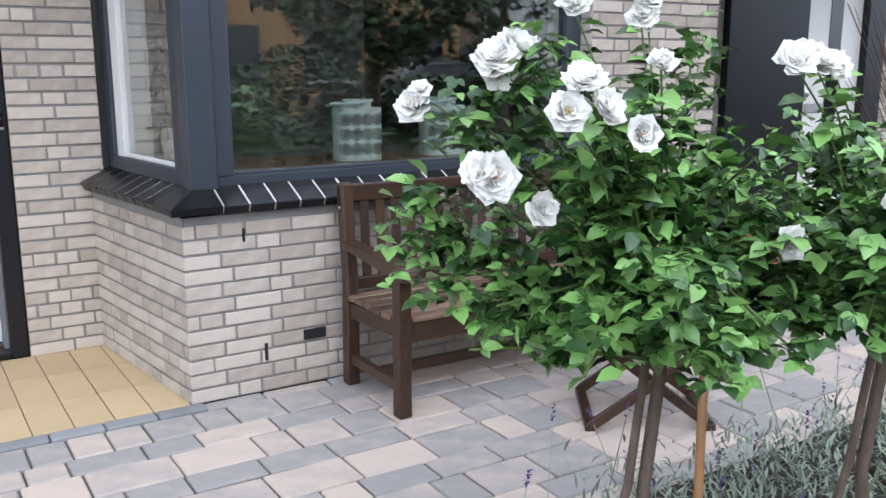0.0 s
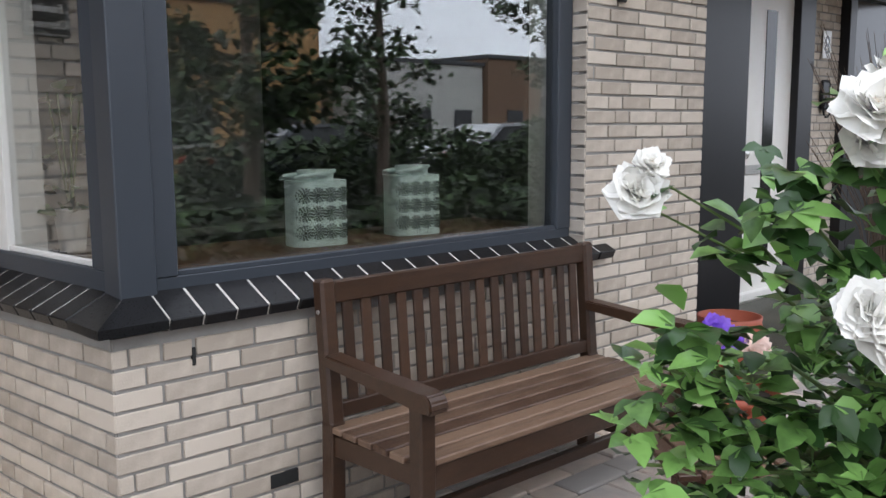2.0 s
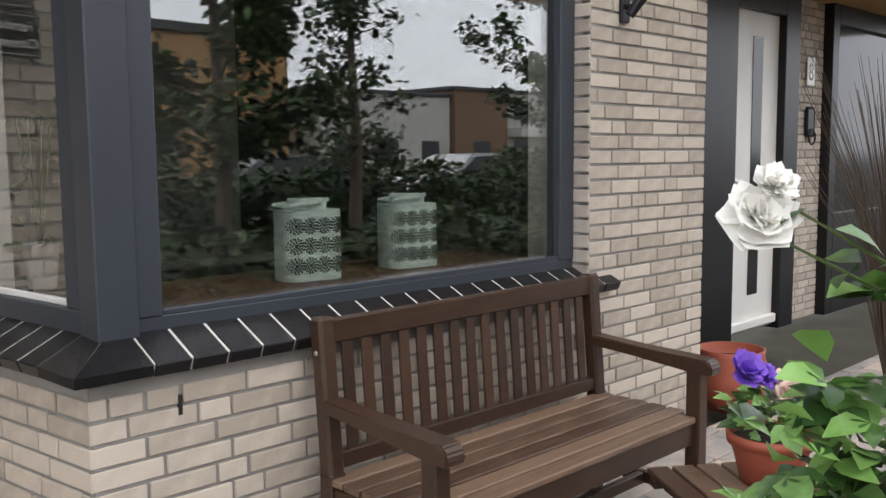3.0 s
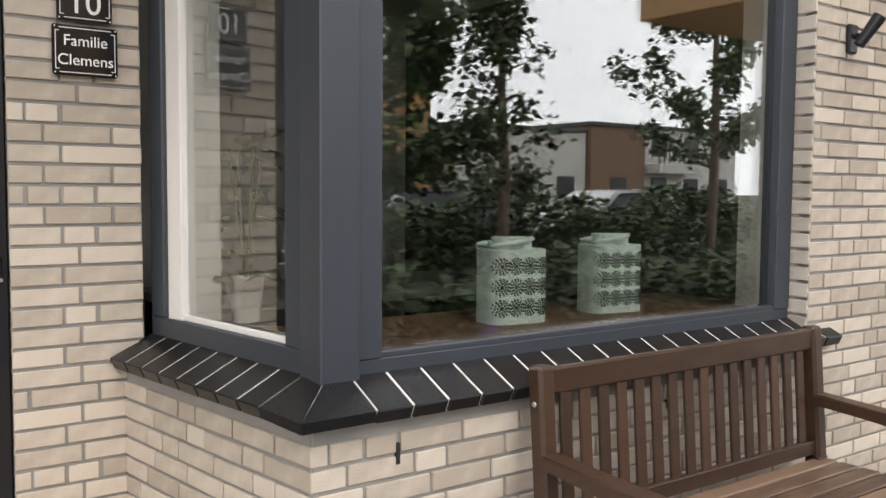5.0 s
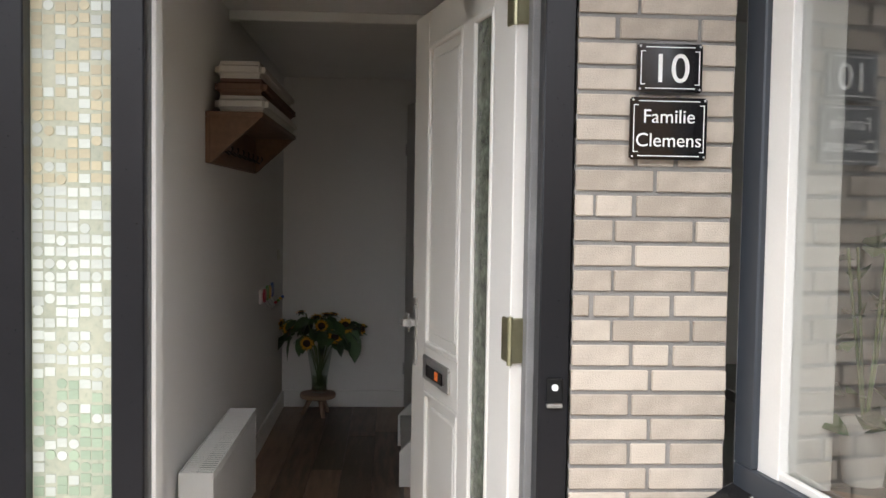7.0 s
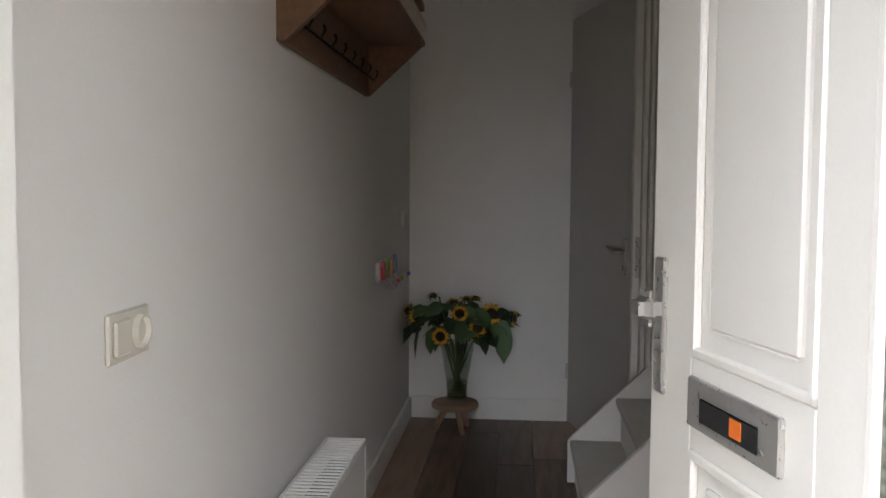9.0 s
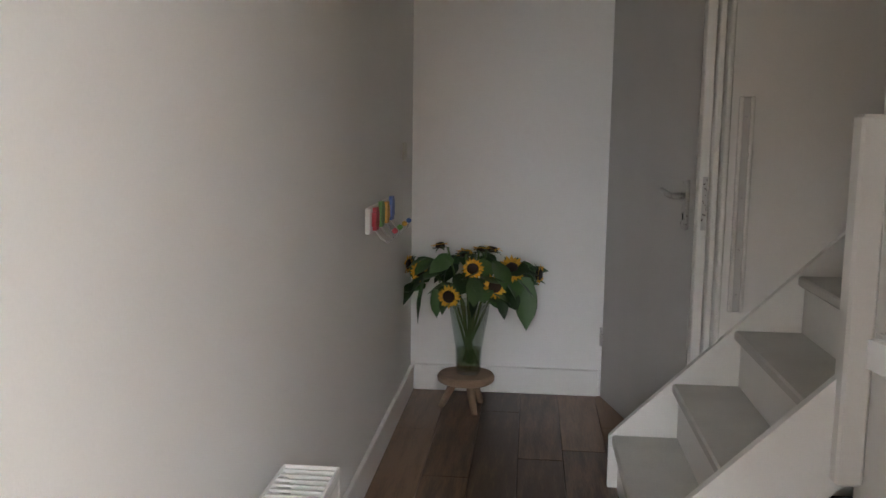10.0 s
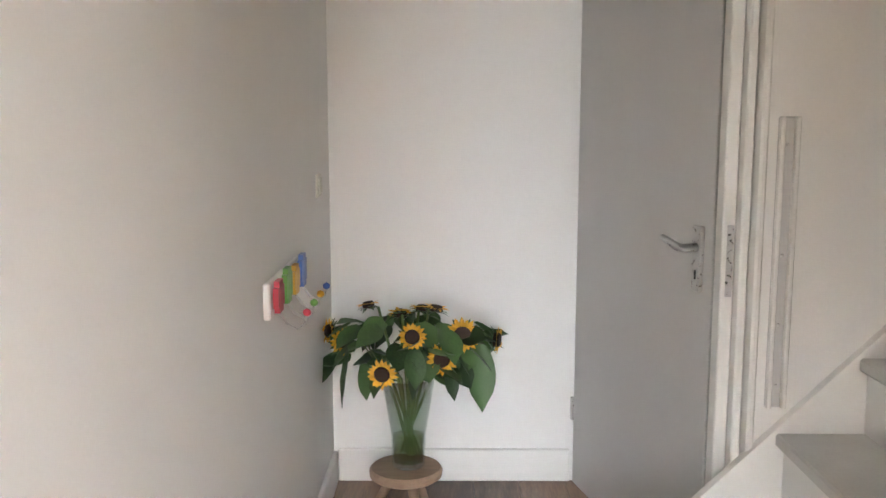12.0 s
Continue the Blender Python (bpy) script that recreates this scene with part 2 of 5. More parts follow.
def prism(pts, z0, z1, bevel=0.0):
    """An upright block over a plan polygon."""
    bm = bmesh.new()
    lo, hi = [bm.verts.new((x, y, z0)) for x, y in pts], [bm.verts.new((x, y, z1)) for x, y in pts]
    bm.faces.new(lo[::-1])
    bm.faces.new(hi)
    k = len(pts)
    for i in range(k):
        bm.faces.new((lo[i], lo[(i + 1) % k], hi[(i + 1) % k], hi[i]))
    if bevel:
        bmesh.ops.bevel(bm, geom=bm.edges[:], offset=bevel, segments=1, affect="EDGES")
    return bm


def turned(profile, seg=28, closed=False):
    """A body of revolution from (radius, height) pairs."""
    bm = bmesh.new()
    rings = []
    for r, z in profile:
        rings.append([bm.verts.new((r * math.cos(2 * math.pi * i / seg), r * math.sin(2 * math.pi * i / seg), z)) for i in range(seg)])
    for a, b in zip(rings, rings[1:]):
        for i in range(seg):
            bm.faces.new((a[i], a[(i + 1) % seg], b[(i + 1) % seg], b[i]))
    if closed:
        bm.faces.new(rings[0][::-1])
        bm.faces.new(rings[-1])
    return bm


def tube(points, radii, seg=8, bm=None):
    """A tapered round rod along points."""
    bm = bm or bmesh.new()
    pts = [Vector(p) for p in points]
    rings = []
    for i, p in enumerate(pts):
        d = (pts[min(i + 1, len(pts) - 1)] - pts[max(i - 1, 0)]).normalized()
        a = d.orthogonal().normalized()
        b = d.cross(a)
        r = radii[i] if isinstance(radii, (list, tuple)) else radii
        rings.append([bm.verts.new(p + r * (a * math.cos(2 * math.pi * k / seg) + b * math.sin(2 * math.pi * k / seg))) for k in range(seg)])
    for a, b in zip(rings, rings[1:]):
        for k in range(seg):
            bm.faces.new((a[k], a[(k + 1) % seg], b[(k + 1) % seg], b[k]))
    bm.faces.new(rings[0][::-1])
    bm.faces.new(rings[-1])
    return bm


def beam(a, b, w, h, bevel=0.003):
    """A squared bar from a to b: w across, h in height."""
    a, b = Vector(a), Vector(b)
    d = b - a
    side = Vector((0, 0, 1)).cross(d)
    side = side.normalized() if side.length > 1e-5 else Vector((1, 0, 0))
    up = d.normalized().cross(side)
    bm = box(-w / 2, 0, -h / 2, w / 2, d.length, h / 2, bevel)
    m = Matrix((side, d.normalized(), up)).transposed().to_4x4()
    m.translation = a
    bm.transform(m)
    return bm


def leaf(bm, m, length, width, fold=0.25):
    """One pointed leaf with a folded midrib, lying along local y."""
    out = []
    for y, w, z in ((0.0, 0.03, 0), (0.3, 0.5, 0.03), (0.65, 0.42, 0.01), (1.0, 0.02, -0.10)):
        out.append([bm.verts.new(m @ Vector((s * w * width, y * length, z * length + abs(s) * fold * w * width))) for s in (-1, 0, 1)])
    for a, b in zip(out, out[1:]):
        for k in (0, 1):
            bm.faces.new((a[k], a[k + 1], b[k + 1], b[k]))


def aim(p, d, roll=0.0):
    """A pose at p whose local y points along d."""
    q = Vector(d).normalized().to_track_quat("Y", "Z").to_matrix().to_4x4()
    return Matrix.Translation(p) @ q @ Matrix.Rotation(roll, 4, "Y")


def lettering(text, size, mat, parent, m, depth=0.0012):
    cu = bpy.data.curves.new("lettering", "FONT")
    cu.body, cu.size, cu.align_x, cu.extrude = text, size, "CENTER", depth
    cu.materials.append(mat)
    ob = new("lettering", cu)
    ob.parent = parent
    ob.matrix_basis = m
    return ob

# ---- plan ----
YF, YW = 3.54, 4.56            # bay front, main front
BX, BXW = 1.605, 1.465          # bay's brick corner, and where its flank meets the front
FLOOR, CEILING = 0.04, 2.54
LX, EY = -0.13, 9.21           # hall: left wall, end wall
SY = 8.11                      # wall beside the stairs
COURSE = 0.0625


def brick_wall(name, p0, p1, z0, z1, seed, thick=0.09, label=""):
    """Mortar core with single bricks in a wild bond on its outer side (to the right of p0 -> p1)."""
    rng = random.Random(seed)
    a, b = Vector((*p0, 0)), Vector((*p1, 0))
    u = (b - a).normalized()
    n = Vector((u.y, -u.x, 0))
    L = (b - a).length
    core = bmesh.new()
    c = [a - n * 0.008, b - n * 0.008, b - n * thick, a - n * thick]
    core = prism([(v.x, v.y) for v in c][::-1], z0, z1)
    wall = structure(name, core, MORTAR, label or "cream brick wall with grey mortar joints", "wall")
    shared = {}
    m3 = Matrix((u, -n, Vector((0, 0, 1)))).transposed().to_4x4()
    rows = int(round((z1 - z0) / COURSE))
    for r in range(rows):
        zb = z0 + r * COURSE + 0.006
        x = -(0.0, 0.1025, 0.05, 0.1525)[(2 * r + rng.choice((0, 0, 1))) % 4] if L > 0.15 else 0.0
        while x < L - 0.005:
            w = rng.choice((0.195, 0.195, 0.195, 0.0925)) if L > 0.15 else L
            s, e = max(x, 0.0), min(x + w, L)
            if L - e < 0.045:
                e = L
            x = max(x + w, e) + 0.01
            if e - s < 0.03:
                continue
            key = round((e - s) / 0.005)
            if key not in shared:
                me = bpy.data.meshes.new("brick")
                bm = box(0, 0, 0, key * 0.005, 0.05, 0.0515, 0.0025)
                bmesh.ops.recalc_face_normals(bm, faces=bm.faces)
                bm.to_mesh(me)
                bm.free()
                me.materials.append(BRICK)
                shared[key] = me
            ob = new("brick", shared[key])
            ob.parent = wall
            ob.matrix_basis = Matrix.Translation(a + u * s + n * rng.uniform(-0.0012, 0.0012) + Vector((0, 0, zb + rng.uniform(-0.0008, 0.0008)))) @ m3
    return wall


# ---- ground ----
bm = bmesh.new()
bmesh.ops.create_grid(bm, x_segments=2, y_segments=2, size=400)
bm.transform(Matrix.Translation((0, 0, -0.06)))
structure("ground", bm, LAWN, "dark garden soil reaching to the street", "ground")
structure("road", box(-60, -13.5, -0.08, 80, -7.5, -0.02), ASPHALT, "grey asphalt street before the houses", "road")
paved = structure("pavement", box(-3, 0.3, -0.12, 12, 3.545, -0.012), JOINT, "front yard of tumbled grey and peach pavers", "pavement")
far = bmesh.new()
rng = random.Random(5)
shapes, count, y = {}, 0, 0.35
while y < 3.50:
    h = rng.choice((0.14, 0.2, 0.2))
    h = min(h, 3.545 - y)
    x = -0.6 - rng.random() * 0.2
    while x < 8:
        w = rng.choice((0.14, 0.2, 0.26, 0.3))
        lift = rng.uniform(-0.003, 0.003)
        hh = h if x >= 1.56 else min(h, 3.465 - y)
        if hh < 0.03:
            x += w
            continue
        if x < 4.0 and y > 1.5 and count < 300 and hh > 0.05:
            key = (w, round(hh, 3))
            if key not in shapes:
                me = bpy.data.meshes.new("paver")
                b2 = box(0.004, 0.004, -0.04, w - 0.004, hh - 0.004, 0, 0.006)
                b2.to_mesh(me)
                b2.free()
                me.materials.append(PAVER)
                shapes[key] = me
            ob = new("paver", shapes[key])
            ob.parent = paved
            ob.matrix_basis = pose(x, y, lift, rng.uniform(-0.5, 0.5), rng.uniform(-0.5, 0.5), rng.uniform(-0.6, 0.6))
            count += 1
        else:
            box(x + 0.004, y + 0.004, -0.04, x + w - 0.004, y + hh - 0.004, lift, 0.006, far)
        x += w
    y += h
tagged(part("pavers", far, PAVERSTUFF, paved), kind="stuff")

landing = structure("landing", box(-1.6, 3.55, -0.1, BX - 0.02, YW + 0.1, -0.004), JOINT, "doorstep of yellow clay tiles", "floor")
x = -1.55
while x < 1.57:
    for k in range(3):
        ob = part("tile", box(0.002, 0.002, -0.02, 0.148, 0.335, 0.006, 0.0015), YELLOW, landing, m=pose(x, 3.55 + 0.34 * k, 0))
    x += 0.15
kerb = structure("kerb", box(-1.6, 3.468, -0.12, BX - 0.02, 3.545, -0.01), JOINT, "row of grey kerb blocks along the doorstep", "kerb")
x = -1.55
while x < 1.5:
    part("kerb_block", box(0.003, 3.47, -0.1, 0.197, 3.543, 0.008, 0.006), KERB, kerb, m=pose(x, 0, 0))
    x += 0.2

# ---- our front: bricks round the bay ----
brick_wall("wall_bay_front", (BX, YF), (3.695, YF), 0.0, 0.78, 1, label="low cream brick wall under the bay window")
brick_wall("wall_bay_side", (BXW, YW), (BX - 0.002, YF + 0.002), 0.0, 0.78, 2, label="short cream brick flank under the bay window")
brick_wall("wall_front", (1.135, YW), (1.53, YW), 0.0, 2.6875, 3, label="cream brick pier between door and bay window")
brick_wall("wall_front_left", (-2.2, YW), (-0.52, YW), 0.0, 2.6875, 6, label="cream brick wall beside the entrance")
brick_wall("wall_pier", (3.695, YF), (4.60, YF), 0.0, 2.6875, 4, label="cream brick pier between bay window and neighbour's entrance")
brick_wall("wall_pier_reveal", (3.692, 3.66), (3.692, YF + 0.004), 0.78, 2.655, 7, label="cream brick reveal beside the bay window")
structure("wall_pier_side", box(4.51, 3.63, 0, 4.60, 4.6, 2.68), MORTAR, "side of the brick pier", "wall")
structure("wall_upper_left", box(-2.2, YF + 0.2, 2.69, 1.45, YF + 0.35, 5.6), BRICK, "plain upper storey front over the entrance", "wall")
structure("soffit_entrance", box(-2.2, YF + 0.35, 2.69, 1.45, YW + 0.3, 2.8), SOFFIT, "ochre boarded soffit over the entrance", "ceiling")
structure("wall_upper", box(1.45, YF + 0.2, 2.69, 9.5, YF + 0.35, 5.6), BRICK, "plain upper storey front", "wall")
structure("wall_above_recess", box(1.45, YF + 0.09, 2.69, 9.5, YW + 0.3, 2.8), CEIL, "underside of the upper storey", "ceiling")

# vents and open joints in the brickwork
for x, z, w, h in ((2.155, 0.20, 0.105, 0.045), (1.93, 0.14, 0.014, 0.075), (3.2, 0.16, 0.1, 0.045), (1.853, 0.663, 0.011, 0.055), (2.9, 0.663, 0.011, 0.055)):
    tagged(link("wall_vent", box(x - w / 2, YF - 0.003, z, x + w / 2, YF + 0.01, z + h), RUBBER), "small dark vent slot in the brickwork", "vent", "vents in the bay wall", "structure")

# ---- sill tiles ----
sill = thing("window_sill", "sloping sill of black glazed tiles with pale joints", "sill", m=pose(0, 0, 0.78), kind="structure")
SL, TL = 25, 0.158             # slope of the tiles, and their length
part("joint_bed", box(1.76, -0.142, -0.04, 3.79, 0.03, -0.0025), GROUT, sill, m=pose(0, YF + 0.08, 0.108, SL, 0, 0))
x = 1.76
while x < 3.74:
    part("tile", box(0.0035, -0.15, -0.04, 0.1065, 0.03, 0.0, 0.003), SILL, sill, m=pose(x, YF + 0.08, 0.108, SL, 0, 0))
    x += 0.11
fu = Vector((BXW - BX, YW - YF, 0)).normalized()
ang = math.degrees(math.atan2(fu.y, fu.x))
flank = Matrix.Translation((BX + 0.08, YF + 0.07, 0.108)) @ pose(0, 0, 0, 0, 0, ang) @ pose(0, 0, 0, -SL, 0, 0)
part("joint_bed", box(0.10, -0.03, -0.04, 0.98, 0.142, -0.0025), GROUT, sill, m=flank)
for k in range(8):
    part("tile", box(0.1035 + 0.11 * k, -0.03, -0.04, 0.2065 + 0.11 * k, 0.15, 0.0, 0.003), SILL, sill, m=flank)
# mitred corner: two tiles that meet on the diagonal
drop = 0.15 * math.sin(radians(SL))
inner_p, tip = Vector((BX + 0.08, YF + 0.08, 0.108)), Vector((BX - 0.058, YF - 0.058, 0.108 - drop))
front_in, front_out = Vector((1.757, YF + 0.08, 0.108)), Vector((1.757, YF - 0.056, 0.108 - drop))
side_in, side_out = flank @ Vector((0.10, 0, 0)), flank @ Vector((0.10, 0.15, 0))
for a, b2, c, d in ((inner_p, front_in, front_out, tip), (side_in, inner_p, tip, side_out)):
    gap = 0.0025
    mid = (a + b2 + c + d) / 4
    ring = [p + (mid - p).normalized() * gap for p in (a, b2, c, d)]
    cm = bmesh.new()
    top, low = [cm.verts.new(p) for p in ring], [cm.verts.new(p - Vector((0, 0, 0.027))) for p in ring]
    cm.faces.new(top), cm.faces.new(low[::-1])
    for i in range(4):
        cm.faces.new((top[i], low[i], low[(i + 1) % 4], top[(i + 1) % 4]))
    part("tile", cm, SILL, sill)
    bed = bmesh.new()
    grout = [a, b2, c + (b2 - c) * 0.1, d + (a - d) * 0.1]
    top, low = [bed.verts.new(p - Vector((0, 0, 0.003))) for p in grout], [bed.verts.new(p - Vector((0, 0, 0.025))) for p in grout]
    bed.faces.new(top), bed.faces.new(low[::-1])
    for i in range(4):
        bed.faces.new((top[i], low[i], low[(i + 1) % 4], top[(i + 1) % 4]))
    part("joint_bed", bed, GROUT, sill)

# ---- bay window ----
WZ0, WZ1 = 0.875, 2.62
CX, CY = 1.67, 3.61
bay = thing("window_1", "large anthracite corner bay window reflecting the street", "window", m=pose(CX, CY, WZ0), kind="structure")
B = WZ1 - WZ0
part("corner_post", box(-0.005, -0.005, 0, 0.11, 0.11, B, 0.004), FRAME, bay)
part("frame_bottom", box(0.11, 0.012, 0, 2.02, 0.09, 0.052, 0.004), FRAME, bay)
part("frame_top", box(0.11, 0.012, B - 0.08, 2.02, 0.09, B, 0.004), FRAME, bay)
part("frame_stile", box(0.11, 0.008, 0.05, 0.185, 0.09, B - 0.08, 0.004), FRAME, bay)
part("frame_stile", box(1.93, 0.008, 0.05, 2.02, 0.09, B - 0.08, 0.004), FRAME, bay)
part("glazing_ledge", box(0.185, 0.014, 0.05, 1.93, 0.043, 0.068, 0.003), FRAME, bay)
pane = part("pane", box(0.185, 0.045, 0.07, 1.93, 0.053, B - 0.08), GLASS, bay, "dark reflecting window glass")
pane.visible_shadow = False
inner = part("pane", box(0.185, 0.066, 0.07, 1.93, 0.072, B - 0.08), GLASS, bay)
inner.visible_shadow = False
sidem = pose(0.0, 0.10, 0, 0, 0, math.degrees(math.atan2(0.86, -0.11)))   # local x runs back along the flank
part("frame_bottom", box(0, -0.085, 0, 0.87, -0.0, 0.075, 0.004), FRAME, bay, m=sidem)
part("frame_top", box(0, -0.085, B - 0.08, 0.87, 0, B, 0.004), FRAME, bay, m=sidem)
part("frame_stile", box(0, -0.088, 0.075, 0.085, 0, B - 0.08, 0.004), FRAME, bay, m=sidem)
part("frame_stile", box(0.78, -0.088, 0.075, 0.87, 0, B - 0.08, 0.004), FRAME, bay, m=sidem)
p2 = part("pane", box(0.085, -0.05, 0.075, 0.78, -0.042, B - 0.08), GLASS, bay, m=sidem)
p2.visible_shadow = False
part("glazing_bead", box(0.085, -0.036, 0.075, 0.78, -0.02, 0.095, 0.003), WHITE, bay, m=sidem)

# ---- room behind the bay window, its dimness put into the colours ----
structure("floor_room", prism([(1.72, 3.72), (4.55, 3.72), (4.55, 9.0), (1.42, 9.0), (1.42, 4.7), (1.62, 4.66)], -0.06, 0.04), ROOMDARK, "room floor, coloured dark for its shade", "floor")
structure("ceiling_room", box(1.36, 3.66, 2.62, 4.55, 9.1, 2.68), CEIL, "plain room ceiling", "ceiling")
structure("wall_room_back", box(1.36, 9.0, 0, 4.55, 9.1, 2.62), ROOMWALLSHADE, "wall at the back of the room, coloured dark for its shade", "wall")
structure("wall_room_right", box(4.5, 3.72, 0, 4.55, 9.0, 2.62), ROOMWALLSHADE, "side wall of the room, coloured dark for its shade", "wall")
structure("wall_room_hall", box(1.36, 4.62, 0, 1.42, 7.2, 2.62), ROOMWALLSHADE, "wall between the room and the hall", "wall")
structure("wall_under_bay", box(1.75, 3.64, 0, 3.85, 3.72, 0.84), ROOMWALLSHADE, "inner face of the wall under the bay", "wall")
structure("wall_front_inner", box(3.85, 3.64, 0, 4.55, 3.72, 2.62), ROOMWALLSHADE, "inner face of the front wall", "wall")
structure("sill_board", prism([(1.80, 3.72), (3.76, 3.72), (3.76, 4.3), (1.9, 4.3), (1.62, 4.54), (1.66, 3.9)], 0.86, 0.92, 0.003), BOARD, "wide brown wooden board inside the bay", "sill")
structure("reveal_left", prism([(1.60, 4.40), (1.745, 4.42), (1.745, 4.60), (1.57, 4.60)], 0.92, 2.62, 0.002), WHITE, "white painted window reveal by the brick pier", "trim")
structure("reveal_right", box(3.635, 3.70, 0.92, 3.69, 3.83, 2.62, 0.002), WHITE, "white painted window reveal at the end of the bay", "trim")
# table and dark cabinet seen dimly
t = thing("dining_table", "grey table standing in the dim room", "table", m=pose(3.3, 6.4, 0.04))
part("tabletop", box(-1.1, -0.5, 0.70, 1.1, 0.5, 0.75, 0.004), ROOMGREY, t)
for sx in (-1, 1):
    for sy in (-1, 1):
        part("leg", box(sx * 1.0 - 0.04, sy * 0.42 - 0.04, 0, sx * 1.0 + 0.04, sy * 0.42 + 0.04, 0.70, 0.004), ROOMDARK, t)
t = thing("tall_cabinet", "tall dark cabinet with a built-in oven", "cabinet", m=pose(2.4, 8.65, 0.04))
part("body", box(-0.6, -0.3, 0, 0.6, 0.34, 2.2, 0.004), ROOMDARK, t)
part("oven_front", box(-0.28, -0.312, 0.9, 0.28, -0.301, 1.4, 0.003), ENAMEL, t)
# potted plant in the side window
t = thing("potted_plant", "green houseplant in a tapered white pot on the sill board", "plant", m=pose(1.855, 4.48, 0.92))
part("pot", turned([(0.045, 0), (0.062, 0.15), (0.066, 0.155), (0.06, 0.15), (0.055, 0.13), (0.0, 0.13)]), WHITE, t, smooth=True)
pb = bmesh.new()
rp = random.Random(3)
for k in range(34):
    a, z = rp.uniform(0, 6.28), rp.uniform(0.14, 0.62)
    r = rp.uniform(0.02, 0.11)
    leaf(pb, aim((r * math.cos(a), r * math.sin(a), z), (math.cos(a), math.sin(a), rp.uniform(-0.5, 0.5)), rp.uniform(-1, 1)), 0.085, 0.06)
part("leaves", pb, LEAFDARK, t)
st = bmesh.new()
for k in range(4):
    a = k * 1.6
    tube([(0, 0, 0.12), (0.03 * math.cos(a), 0.03 * math.sin(a), 0.35), (0.06 * math.cos(a), 0.06 * math.sin(a), 0.58)], 0.004, 6, st)
part("stem", st, STEM, t)


# ---- lanterns ----
def lantern(m):
    t = thing("lantern", "mint metal lantern with a pierced flower pattern", "lantern", "lanterns in the bay window", m)
    w, d, h = 0.112, 0.076, 0.25
    plan = []
    for cx, cy, a0 in ((w - 0.045, d - 0.045, 0), (-w + 0.045, d - 0.045, 90), (-w + 0.045, -d + 0.045, 180), (w - 0.045, -d + 0.045, 270)):
        plan += [(cx + 0.045 * math.cos(radians(a0 + q)), cy + 0.045 * math.sin(radians(a0 + q))) for q in range(0, 91, 15)]
    part("body", prism(plan, 0, h, 0.002), MINT, t)
    hole = bmesh.new()
    for face in (-1, 1):
        for i in range(4):
            for j in range(3):
                cx, cz = -0.081 + 0.054 * i, 0.056 + 0.070 * j
                for n, r, s in ((1, 0, 0.0062), (8, 0.0125, 0.0032), (12, 0.0195, 0.0029), (14, 0.0265, 0.0034)):
                    for k in range(n):
                        a = 2 * math.pi * (k + 0.25 * (n == 12)) / n
                        x, z = cx + r * math.cos(a), cz + r * math.sin(a)
                        yy = d if abs(x) < w - 0.045 else d - 0.045 + math.sqrt(max(0, 0.045 ** 2 - (abs(x) - w + 0.045) ** 2))
                        box(x - s, face * yy - 0.0014, z - s, x + s, face * yy + 0.0014, z + s, 0, hole)
    tagged(part("cutout_pattern", hole, HOLES, t, "dark pierced flower holes"), kind="stuff")
    part("collar", turned([(0.07, 0.25), (0.07, 0.288), (0.066, 0.29), (0.0, 0.288)]), MINT, t, smooth=True)
    part("handle", tube([(-0.072, 0.02, 0.272), (-0.13, 0.0, 0.268), (-0.165, -0.05, 0.264), (-0.12, -0.085, 0.266), (0.0, -0.082, 0.278), (0.072, -0.02, 0.284)], 0.0085, 8), MINT, t, smooth=True)
    return t


lan = lantern(pose(2.60, 3.985, 0.92, 0, 0, -8))
copy_thing(lan, pose(3.095, 4.0, 0.92, 0, 0, -8))


